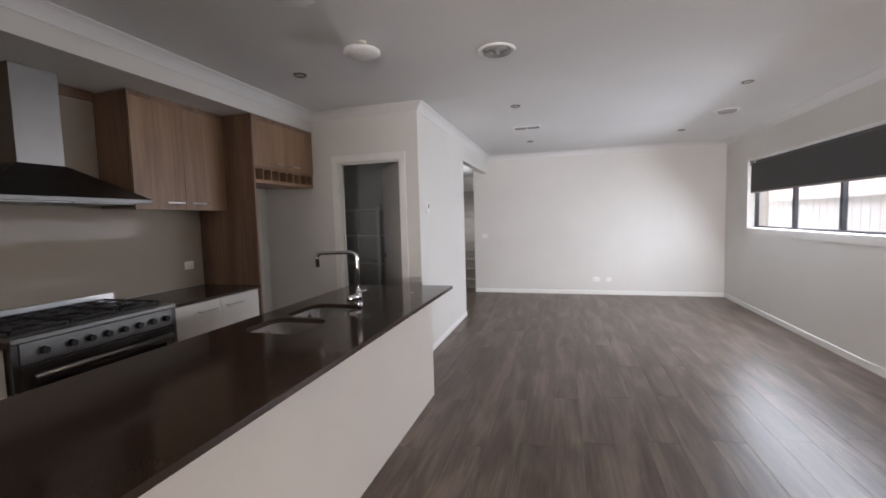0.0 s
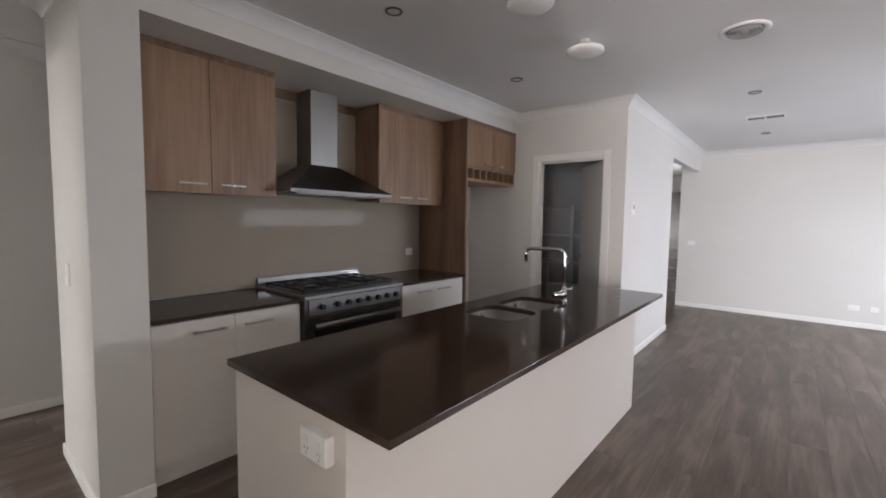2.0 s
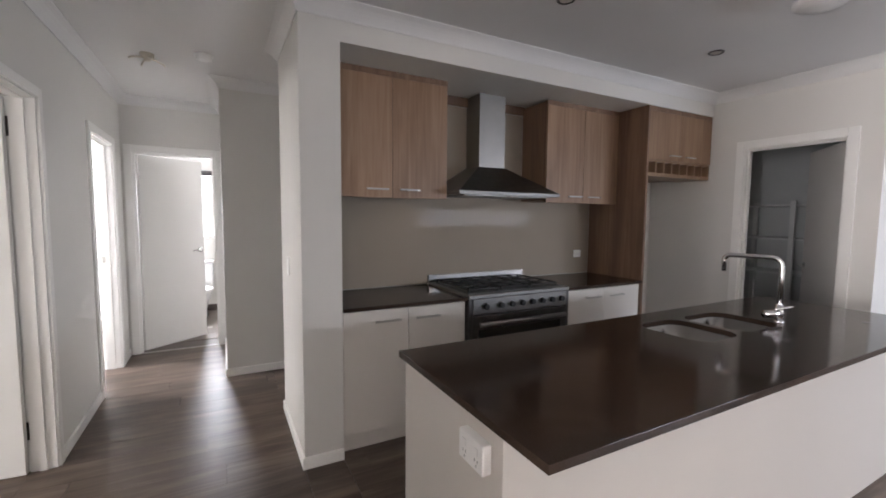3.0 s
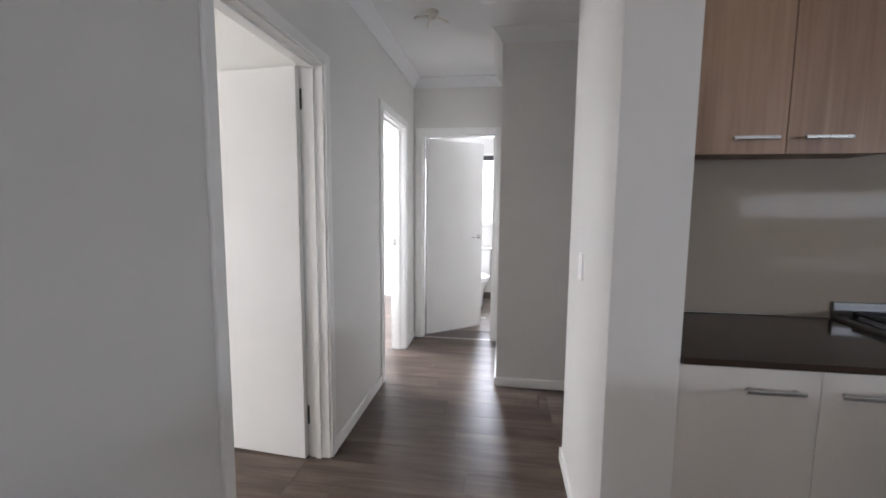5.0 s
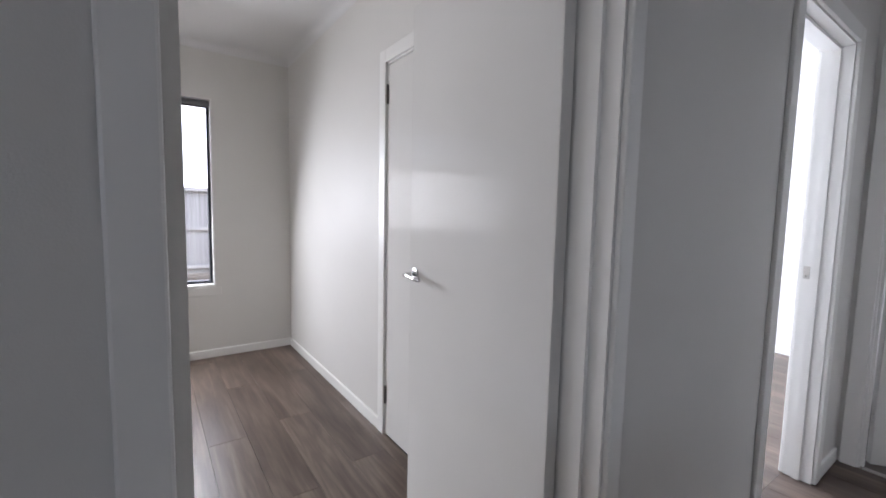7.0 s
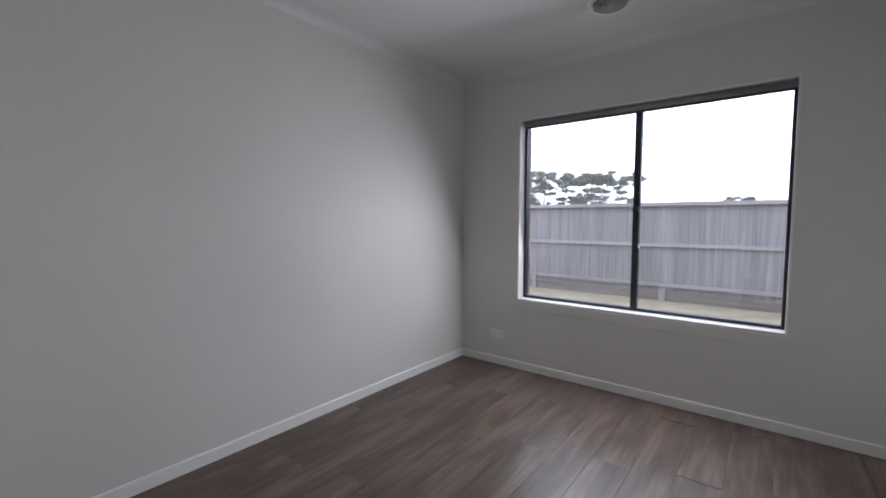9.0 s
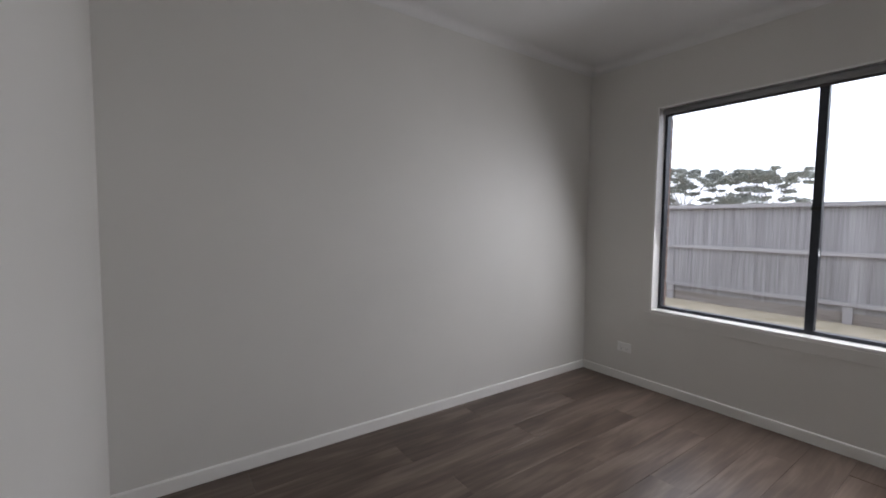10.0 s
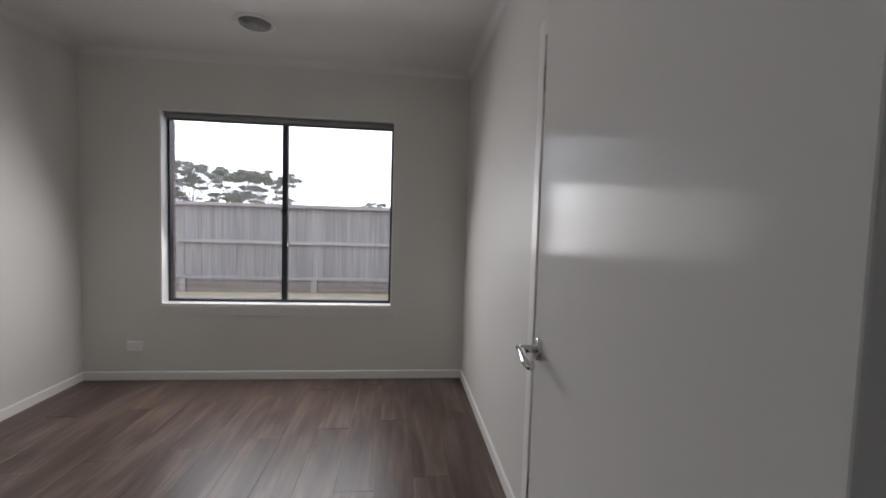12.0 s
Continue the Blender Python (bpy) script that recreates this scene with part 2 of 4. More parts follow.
def cyl(bm, place, r, h, axis="z", n=24, r2=None, bevel=0.0):
    """A cylinder or cone that begins at place and runs h along the axis."""
    turn = {"z": Matrix(), "x": Matrix.Rotation(radians(90), 4, "Y"), "y": Matrix.Rotation(radians(-90), 4, "X")}[axis]
    m = Matrix.Translation(place) @ turn @ Matrix.Translation((0, 0, h / 2))
    vs = bmesh.ops.create_cone(bm, cap_ends=True, segments=n, radius1=r, radius2=r if r2 is None else r2, depth=h, matrix=m)["verts"]
    if bevel:
        caps = [e for e in {e for v in vs for e in v.link_edges} if any(len(f.verts) > 4 for f in e.link_faces)]
        bmesh.ops.bevel(bm, geom=caps, offset=bevel, segments=2, affect="EDGES", profile=0.5)
    return bm


def lathe(profile, place=(0, 0, 0), n=32):
    """A turned shape from (radius, height) pairs."""
    bm = bmesh.new()
    rings = []
    for r, z in profile:
        rings.append([bm.verts.new((place[0] + r * math.cos(2 * math.pi * i / n), place[1] + r * math.sin(2 * math.pi * i / n), place[2] + z)) for i in range(n)])
    for a, b in zip(rings, rings[1:]):
        for i in range(n):
            bm.faces.new((a[i], a[(i + 1) % n], b[(i + 1) % n], b[i]))
    bmesh.ops.remove_doubles(bm, verts=bm.verts, dist=1e-5)
    return bm


def tube(points, r, n=12):
    """A round bar along a line of points."""
    bm = bmesh.new()
    pts = [Vector(p) for p in points]
    rings = []
    side = None
    for i, p in enumerate(pts):
        d = ((pts[min(i + 1, len(pts) - 1)] - pts[max(i - 1, 0)])).normalized()
        if side is None:
            side = d.orthogonal().normalized()
        side = (side - d * side.dot(d)).normalized()
        up = d.cross(side)
        rings.append([bm.verts.new(p + r * (math.cos(2 * math.pi * k / n) * side + math.sin(2 * math.pi * k / n) * up)) for k in range(n)])
    for a, b in zip(rings, rings[1:]):
        for k in range(n):
            bm.faces.new((a[k], a[(k + 1) % n], b[(k + 1) % n], b[k]))
    bm.faces.new(rings[0][::-1]), bm.faces.new(rings[-1])
    return bm


CEIL = 2.585


def wall(name, axis, a0, a1, b0, b1, openings=(), z0=0.0, z1=CEIL, mat="paint", label="painted plaster wall"):
    """A wall that runs along axis from a0 to a1, b0 to b1 thick, with openings (from, to, sill, head) through it."""
    bm = bmesh.new()

    def add(p, q, lo, hi):
        if q - p > 1e-4 and hi - lo > 1e-4:
            box(bm, *((p, q, b0, b1) if axis == "x" else (b0, b1, p, q)), lo, hi)
    at = a0
    for p, q, sill, head in sorted(openings):
        add(at, p, z0, z1), add(p, q, z0, sill), add(p, q, head, z1)
        at = q
    add(at, a1, z0, z1)
    return structure(name, bm, mat, label, "wall")


# ---- structure ----
BED = (-2.94, -2.143)    # clear width of the bedroom doorway
ROOM2 = (-4.69, -3.972)
BATH = (-0.722, -0.015)
PAN = (-1.985, -1.31)
ROBE = (-2.34, -1.60)
HEAD = 2.045

wall("wall_corridor_south", "x", -7.0, -0.06, -0.935, -0.82, [(BED[0] - 0.03, BED[1] + 0.03, 0, HEAD + 0.03), (ROOM2[0] - 0.03, ROOM2[1] + 0.03, 0, HEAD + 0.03)])
wall("wall_bedroom_east", "y", -4.256, -0.935, -0.159, -0.06)
wall("wall_bedroom_west", "y", -4.256, -0.935, -3.29, -3.19, [(ROBE[0] - 0.03, ROBE[1] + 0.03, 0, HEAD + 0.03)])
wall("wall_robe_back", "y", -4.256, -0.935, -3.90, -3.80)
EWIN, ADDED_DOOR = (4.02, 7.31, 1.17, 2.16), (0.3, 1.7, 0.02, 2.12)
BWIN, SWIN = (-2.575, -0.745, 0.605, 2.15), (-6.3, -4.5, 0.62, 2.15)
wall("wall_south", "x", -7.0, 3.0, -4.356, -4.256, [BWIN, SWIN, ADDED_DOOR])
wall("brickwork_south", "x", -7.1, 3.1, -4.52, -4.40, [(BWIN[0] - 0.02, BWIN[1] + 0.02, 0.56, 2.14), (SWIN[0] + 0.005, SWIN[1] - 0.005, 0.56, 2.14), (ADDED_DOOR[0], ADDED_DOOR[1], -0.1, 2.12)], -0.2, 2.7, "mortar", "brown brick outer wall")
wall("wall_bath_east", "y", -0.82, 0.05, -5.185, -5.085, [(BATH[0] - 0.03, BATH[1] + 0.03, 0, HEAD + 0.03)])
wall("wall_corridor_north", "x", -5.185, -4.016, 0.05, 0.15)
wall("wall_hall_west", "y", 0.15, 4.263, -4.116, -4.016)
wall("wall_hall_end", "x", -4.016, -3.12, 4.163, 4.263)
wall("nib_wall", "x", -3.12, -2.285, 0.42, 0.642)
wall("wall_kitchen_back", "y", 0.642, 4.163, -3.12, -2.906)
wall("kitchen_bulkhead", "y", 0.642, 4.163, -2.906, -2.285, (), 2.39, CEIL, label="white plaster bulkhead over the kitchen cabinets")
wall("wall_pantry_front", "x", -3.12, -1.10, 4.163, 4.263, [(PAN[0] - 0.03, PAN[1] + 0.03, 0, HEAD + 0.03)])
wall("wall_pantry_side", "y", 4.263, 6.15, -1.20, -1.10)
wall("wall_stair_lintel", "y", 6.15, 8.14, -1.20, -1.10, (), 2.27, CEIL)
# Back and west walls take the greyed colour that stands for the pantry's shade.
wall("wall_pantry_back", "x", -3.12, -1.20, 5.70, 5.80, mat="pantry", label="pantry wall with the room's dimness painted in as grey")
wall("wall_pantry_west", "y", 4.263, 5.70, -3.12, -3.02, mat="pantry", label="pantry wall with the room's dimness painted in as grey")
wall("wall_far", "x", -1.36, 3.0, 8.14, 8.26)
wall("wall_stair_west", "y", 5.80, 11.8, -2.75, -2.65)
# Opening added out of view, for light on the stairs.
SWIN2 = (8.7, 10.0, 1.2, 2.3)
wall("wall_stair_east", "y", 8.26, 11.8, -1.36, -1.26, [SWIN2])
wall("wall_stair_north", "x", -2.75, -1.26, 11.8, 11.9)
wall("wall_east", "y", -4.256, 8.14, 2.88, 2.99, [EWIN])
wall("brickwork_east", "y", -4.52, 8.40, 3.03, 3.15, [(EWIN[0] + 0.005, EWIN[1] - 0.005, 1.13, 2.15)], -0.2, 2.7, "mortar", "brown brick outer wall")
BATHWIN = (-0.50, -0.05, 1.08, 2.09)
wall("wall_west", "y", -4.256, 1.4, -7.1, -7.0, [BATHWIN])
wall("wall_bath_north", "x", -7.0, -5.185, 1.3, 1.4)

structure("ceiling", boxes((-7.1, 3.15, -4.52, 11.9, CEIL, CEIL + 0.1)), "ceiling", "flat white plaster ceiling", "ceiling")
structure("roof", boxes((-7.7, 3.75, -5.1, 12.4, 2.75, 2.95)), "roof", "dark roof with wide eaves", "roof")
floor = structure("floor", boxes((-7.0, 2.99, -4.356, 11.8, -0.2, -0.006)), "groove", "grey-brown oak plank floor", "floor")


def ring(points, inward, depth_profile, z, name, mat, label, category, closed=True):
    """A moulding swept inside a room's outline. inward: 1 for an outline that runs anticlockwise."""
    bm = bmesh.new()
    rings = []
    count = len(points)
    for i, p in enumerate(points):
        p = Vector((*p, 0))
        offs = Vector((0, 0, 0))
        for a, b in ((points[i - 1], points[i]), (points[i], points[(i + 1) % count])):
            if not closed and ((i == 0 and (a, b) == (points[-1], points[0])) or (i == count - 1 and (a, b) == (points[-1], points[0]))):
                continue
            d = (Vector((*b, 0)) - Vector((*a, 0))).normalized()
            nrm = Vector((-d.y, d.x, 0)) * inward
            if abs(offs.dot(nrm)) < 0.5:
                offs += nrm
        rings.append([bm.verts.new(p + offs * o + Vector((0, 0, z + h))) for o, h in depth_profile])
    pairs = list(zip(rings, rings[1:])) + ([(rings[-1], rings[0])] if closed else [])
    k = len(depth_profile)
    for a, b in pairs:
        for j in range(k):
            bm.faces.new((a[j], a[(j + 1) % k], b[(j + 1) % k], b[j]))
    if not closed:
        bm.faces.new(rings[0]), bm.faces.new(rings[-1][::-1])
    return structure(name, bm, mat, label, category)


COVE = [(0.0, 0.0), (0.078, 0.0), (0.078, -0.006), (0.066, -0.012), (0.050, -0.022), (0.034, -0.038), (0.022, -0.055), (0.013, -0.070), (0.008, -0.082), (0.0, -0.082)]
SOFT = [(0.0, 0.0)] + [(0.06 - 0.058 * math.sin(radians(9 * i)), -0.058 + 0.058 * math.cos(radians(9 * i))) for i in range(11)] + [(0.0, -0.06)]
ring([(-3.19, -4.256), (-0.159, -4.256), (-0.159, -0.935), (-3.19, -0.935)], 1, SOFT, CEIL, "trim_bedroom", "ceiling", "white coved plaster cornice", "cornice")
ring([(-0.06, -0.82), (-0.06, -4.256), (2.88, -4.256), (2.88, 8.14), (-1.10, 8.14), (-1.10, 4.163), (-2.285, 4.163), (-2.285, 0.42), (-3.12, 0.42), (-3.12, 4.163), (-4.016, 4.163), (-4.016, 0.05), (-5.085, 0.05), (-5.085, -0.82)], 1, COVE, CEIL, "trim_living", "ceiling", "white coved plaster cornice", "cornice")

# Skirting boards, run by run: along x or y, from, to, at the wall's face, and the side on which they stand proud.
SKIRTS = [("y", -4.256, -2.418, -3.19, 1), ("y", -1.522, -0.935, -3.19, 1), ("x", -3.178, -0.171, -4.256, 1), ("y", -4.256, -0.935, -0.159, -1), ("x", -3.178, -3.0, -0.935, -1), ("x", -2.083, -0.171, -0.935, -1),
          ("x", -3.894, -3.0, -0.82, 1), ("x", -2.083, -0.06, -0.82, 1), ("x", -5.073, -4.768, -0.82, 1), ("y", -4.256, -0.808, -0.06, 1),
          ("x", -3.12, -2.285, 0.42, -1), ("y", 0.408, 0.642, -2.285, 1), ("y", 0.408, 4.163, -3.12, -1), ("y", 0.038, 4.163, -4.016, 1), ("x", -5.073, -4.016, 0.05, -1), ("x", -4.004, -3.132, 4.163, -1),
          ("x", -2.27, -2.063, 4.163, -1), ("x", -1.232, -1.10, 4.163, -1), ("y", 4.151, 6.15, -1.10, 1), ("x", -1.36, 2.88, 8.14, -1), ("y", -4.256, 8.128, 2.88, -1),
          ("y", 5.80, 8.45, -2.65, 1), ("x", -6.9, -4.768, -0.935, -1), ("y", -4.256, -0.947, -7.0, 1)]
for axis, a0, a1, face, sign in SKIRTS:
    lo, hi = sorted((face, face + 0.012 * sign))
    bm = bmesh.new()
    box(bm, *((a0, a1, lo, hi) if axis == "x" else (lo, hi, a0, a1)), 0.0, 0.068)
    top = [e for e in bm.edges if all(abs(v.co.z - 0.068) < 1e-4 for v in e.verts) and all(abs((v.co.y if axis == "x" else v.co.x) - (face + 0.012 * sign)) < 1e-4 for v in e.verts)]
    bmesh.ops.bevel(bm, geom=top, offset=0.007, segments=2, affect="EDGES", profile=0.5)
    structure("baseboard", bm, "trim", "white painted skirting board", "skirting")


# ---- doors ----
def door_frame(name, axis, a0, a1, b0, b1, label, stop=None, head=HEAD, width=0.068):
    """Jambs, stops and flat architraves on both faces of a wall's opening."""
    root = thing(name, ((a0 + a1) / 2, (b0 + b1) / 2, 0) if axis == "x" else ((b0 + b1) / 2, (a0 + a1) / 2, 0), label, "door frame")
    root["kind"] = "structure"

    def put(pname, p0, p1, q0, q1, z0, z1, bevel=0.0):
        part(pname, boxes((p0, p1, q0, q1, z0, z1) if axis == "x" else (q0, q1, p0, p1, z0, z1), bevel=bevel), "trim", root)
    put("jamb", a0 - 0.03, a0, b0, b1, 0, head), put("jamb", a1, a1 + 0.03, b0, b1, 0, head), put("head_jamb", a0 - 0.03, a1 + 0.03, b0, b1, head, head + 0.03)
    for face, sign in ((b0, -1), (b1, 1)):
        lo, hi = sorted((face, face + 0.016 * sign))
        put("architrave", a0 - 0.008 - width, a0 - 0.008, lo, hi, 0, head + 0.008 + width, 0.004)
        put("architrave", a1 + 0.008, a1 + 0.008 + width, lo, hi, 0, head + 0.008 + width, 0.004)
        put("head_architrave", a0 - 0.008, a1 + 0.008, lo, hi, head + 0.008, head + 0.008 + width, 0.004)
    if stop:
        s0, s1 = stop
        put("door_stop", a0, a0 + 0.012, s0, s1, 0, head), put("door_stop", a1 - 0.012, a1, s0, s1, 0, head), put("door_stop", a0 + 0.012, a1 - 0.012, s0, s1, head - 0.012, head)
    return root


def lever(parent, x, y, z, side, reach):
    """A lever handle on a round rose, on the face at y, whose lever reaches along x."""
    rose = part("handle_rose", cyl(bmesh.new(), (x, y if side > 0 else y - 0.009, z), 0.027, 0.009, "y", 28, bevel=0.003), "chrome", parent, "round chrome handle rose", True)
    part("handle_neck", cyl(bmesh.new(), (x, y + 0.004 * side if side > 0 else y - 0.045, z), 0.0095, 0.041, "y", 16), "chrome", rose, smooth=True)
    pts = [(x - 0.008 * reach, y + 0.045 * side, z), (x + 0.02 * reach, y + 0.046 * side, z), (x + 0.06 * reach, y + 0.05 * side, z - 0.001), (x + 0.09 * reach, y + 0.052 * side, z - 0.002), (x + 0.118 * reach, y + 0.048 * side, z - 0.003)]
    bm = tube(pts, 0.0095, 12)
    for v in bm.verts:
        v.co.z = z + (v.co.z - z) * 0.85
    part("handle_lever", bm, "chrome", rose, "chrome lever", True)


def door_leaf(name, hinge, closed, swing, width, label, height=2.03, handles=True, handle_z=1.02):
    """A flush door on its hinge line. closed: the way from the hinge to the free edge when shut, in degrees; swing: how far it is turned from there."""
    root = local_thing(name, pose(*hinge, 0.008, 0, 0, closed + swing), label, "door")
    s = 1 if swing >= 0 else -1
    y0, y1 = sorted((0.0, -0.036 * s))
    leaf = part("leaf", boxes((0.003, width, y0, y1, 0, height), bevel=0.0025), "door", root)
    for z in (0.18, height - 0.2):
        part("hinge", cyl(bmesh.new(), (0.0, 0.004 * s, z), 0.0065, 0.1, "z", 12), "hinge", leaf, "dark bronze butt hinge", True)
    if handles:
        lever(leaf, width - 0.052, y1, handle_z, 1, -1)
        lever(leaf, width - 0.052, y0, handle_z, -1, -1)
        part("latch_plate", boxes((width, width + 0.001, (y0 + y1) / 2 - 0.012, (y0 + y1) / 2 + 0.012, handle_z - 0.03, handle_z + 0.03)), "nickel", leaf)
    return root


door_frame("door_frame_bedroom", "x", *BED, -0.935, -0.82, "white painted bedroom door frame", (-0.895, -0.865), width=0.052)
door_leaf("bedroom_door", (BED[0] + 0.002, -0.937), 0, -DOOR_OPEN, 0.785, "open white flush bedroom door with chrome lever handle")
door_frame("door_frame_second_room", "x", *ROOM2, -0.935, -0.82, "white painted door frame of the second bedroom", (-0.895, -0.865))
door_leaf("second_room_door", (ROOM2[1] - 0.002, -0.937), 180, 95, 0.708, "open white flush door of the second bedroom")
strike = solo("strike_plate", boxes((ROOM2[0], ROOM2[0] + 0.002, -0.925, -0.90, 0.99, 1.05)), "nickel", "satin nickel strike plate on the door jamb", "strike plate")
door_frame("door_frame_bathroom", "y", *BATH, -5.185, -5.085, "white painted bathroom door frame", (-5.13, -5.10))
door_leaf("bathroom_door", (-5.187, BATH[0] + 0.002), 90, BATH_OPEN, 0.697, "half-open white flush bathroom door with lever handle")
door_frame("door_frame_pantry", "x", *PAN, 4.163, 4.263, "white painted pantry door frame", (4.20, 4.225))
door_leaf("pantry_door", (PAN[1] - 0.002, 4.265), 180, -51, 0.665, "half-open flush pantry door standing inside the pantry")
door_frame("door_frame_robe", "y", *ROBE, -3.29, -3.19, "white gloss wardrobe door frame", (-3.27, -3.24))
door_leaf("robe_door", (-3.188, ROBE[0] + 0.002), 90, -0.001, 0.73, "closed white flush wardrobe door", handles=False)
solo("door_threshold", boxes((-5.105, -5.075, BATH[0], BATH[1], -0.004, 0.006), bevel=0.002), "nickel", "metal strip across the bathroom doorway", "threshold")


# ---- windows ----
def slider(name, axis, a0, a1, z0, z1, face, out, mullions, label, frame_mat="alu", pane="glass", w=0.045, sill=True):
    """An aluminium window in a wall's opening. face: the wall's inner face; out: the way out of the room, 1 or -1."""
    mid = (a0 + a1) / 2
    root = thing(name, (mid, face, z0) if axis == "x" else (face, mid, z0), label, "window")
    root["kind"] = "structure"

    def put(pname, p0, p1, q0, q1, lo, hi, mat, parent=root, bevel=0.0):
        q0, q1 = sorted((face + out * q0, face + out * q1))
        return part(pname, boxes((p0, p1, q0, q1, lo, hi) if axis == "x" else (q0, q1, p0, p1, lo, hi), bevel=bevel), mat, parent)
    r = 0.012
    put("reveal_lining", a0, a0 + r, -0.004, 0.125, z0, z1, "trim"), put("reveal_lining", a1 - r, a1, -0.004, 0.125, z0, z1, "trim"), put("reveal_lining", a0 + r, a1 - r, -0.004, 0.125, z1 - r, z1, "trim")
    put("window_sill", a0 + r, a1 - r, -0.004, 0.125, z0, z0 + 0.018, "trim", bevel=0.003)
    if sill:
        put("apron_trim", a0 - 0.04, a1 + 0.04, -0.006, 0.0, z0 - 0.075, z0 - 0.004, "paint", bevel=0.002)
    b0, b1, c0, c1 = a0 + r, a1 - r, z0 + 0.018, z1 - r
    fr = put("window_frame", b0, b0 + w * 0.42, 0.09, 0.145, c0, c1, frame_mat)
    for p in ((b1 - w * 0.42, b1, c0, c1), (b0 + w * 0.42, b1 - w * 0.42, c0, c0 + w * 0.5), (b0 + w * 0.42, b1 - w * 0.42, c1 - w * 0.5, c1)):
        put("frame_member", p[0], p[1], 0.09, 0.145, p[2], p[3], frame_mat, fr)
    edges = [b0 + w * 0.42] + list(mullions) + [b1 - w * 0.42]
    for m in mullions:
        put("mullion", m - w / 2, m + w / 2, 0.085, 0.135, c0 + w * 0.5, c1 - w * 0.5, frame_mat, fr, 0.003)
    for i, (p, q) in enumerate(zip(edges, edges[1:])):
        g = put("pane", p, q, 0.113 + 0.004 * (i % 2), 0.117 + 0.004 * (i % 2), c0 + w * 0.4, c1 - w * 0.4, pane)
        g.visible_shadow = False
    return root


w1 = slider("window_bedroom", "x", *BWIN, -4.256, -1, [-1.675], "charcoal aluminium sliding window with white reveal")
part("window_latch", boxes((-1.70, -1.65, -4.344, -4.328, 1.37, 1.395), bevel=0.003), "black", w1)
part("blind_roller", cyl(bmesh.new(), (-2.56, -4.285, 2.113), 0.022, 1.78, "x", 20), "greyplastic", w1, "rolled-up charcoal blind", True)
part("blind_hem", boxes((-2.555, -0.785, -4.296, -4.288, 2.075, 2.098), bevel=0.002), "blind", w1)
slider("window_second_room", "x", *SWIN, -4.256, -1, [-5.4], "charcoal aluminium sliding window with white reveal")
slider("window_living", "y", *EWIN, 2.88, 1, [5.32, 6.23], "long high window with charcoal aluminium frames")
slider("added_stair_window", "y", *SWIN2, -1.36, 1, [9.35], "charcoal aluminium window beside the stairs", sill=False)
# Added door, never in view: its opening lets light into the living room.
slider("glass_door", "x", *ADDED_DOOR, -4.256, -1, [1.0], "charcoal aluminium sliding glass door", sill=False)
slider("window_bathroom", "y", *BATHWIN, -7.0, -1, [], "frosted bathroom window in a white reveal", "trim", "frost", sill=False)
solo("bathroom_blind", boxes((-6.985, -6.962, BATHWIN[0] + 0.015, BATHWIN[1] - 0.015, 2.0, 2.07), bevel=0.004), "blind", "dark rolled blind at the head of the bathroom window", "blind")

rb = thing("roller_blind", (2.9, 5.66, 2.14), "charcoal fabric roller blind drawn halfway down the long window", "roller blind")
part("roller", cyl(bmesh.new(), (2.91, EWIN[0] + 0.03, 2.088), 0.020, EWIN[1] - EWIN[0] - 0.09, "y", 20), "blind", rb, smooth=True)
part("fabric", boxes((2.889, 2.8905, EWIN[0] + 0.045, EWIN[1] - 0.085, 1.70, 2.09)), "blind", rb)
part("bottom_rail", boxes((2.885, 2.895, EWIN[0] + 0.045, EWIN[1] - 0.085, 1.68, 1.702), bevel=0.003), "greyplastic", rb)
for y in (EWIN[0] + 0.018, EWIN[1] - 0.05):
    part("bracket", boxes((2.885, 2.935, y - 0.004, y + 0.004, 2.07, 2.145)), "greyplastic", rb)


# ---- kitchen ----
def bar_handle(parent, x, y, z, length, vertical=False):
    """A flat bar pull on the face at x."""
    h = part("handle", boxes((x + 0.022, x + 0.031, y - length / 2, y + length / 2, z - 0.006, z + 0.006), bevel=0.002), "nickel", parent, "brushed metal bar handle")
    for dy in (-length / 2 + 0.018, length / 2 - 0.018):
        part("handle_post", boxes((x - 0.001, x + 0.023, y + dy - 0.004, y + dy + 0.004, z - 0.004, z + 0.004)), "nickel", h)


KB, KF = -2.900, -2.305   # back and front of the kitchen bench cabinets


def base_cabinet(y0, y1, doors, label, drawers=False):
    c = thing("base_cabinet", ((KB + KF) / 2, (y0 + y1) / 2, 0), label, "cabinet", "kitchen base cabinets")
    part("carcass", boxes((KB, KF - 0.02, y0, y1, 0.12, 0.875)), "white", c)
    part("kickboard", boxes((KF - 0.07, KF - 0.055, y0, y1, 0.0, 0.12)), "white", c)
    edges = [y0 + (y1 - y0) * i / doors for i in range(doors + 1)]
    for i, (p, q) in enumerate(zip(edges, edges[1:])):
        d = part("door", boxes((KF - 0.018, KF, p + 0.0015, q - 0.0015, 0.125, 0.866), bevel=0.0015), "white", c)
        if doors == 2:
            yh = q - 0.14 if i == 0 else p + 0.13
            bar_handle(d, KF, yh, 0.80, 0.17)
    return c


base_cabinet(0.648, 1.478, 2, "white laminate base cabinet with two doors beside the stove")
base_cabinet(2.384, 3.235, 2, "white laminate base cabinet with two doors beside the tall panel")
for y0, y1 in ((0.645, 1.479), (2.383, 3.238)):
    solo("kitchen_worktop", boxes((KB - 0.003, -2.275, y0, y1, 0.877, 0.899), bevel=0.002), "stone", "dark brown stone bench top on the white base cabinets", "bench top")
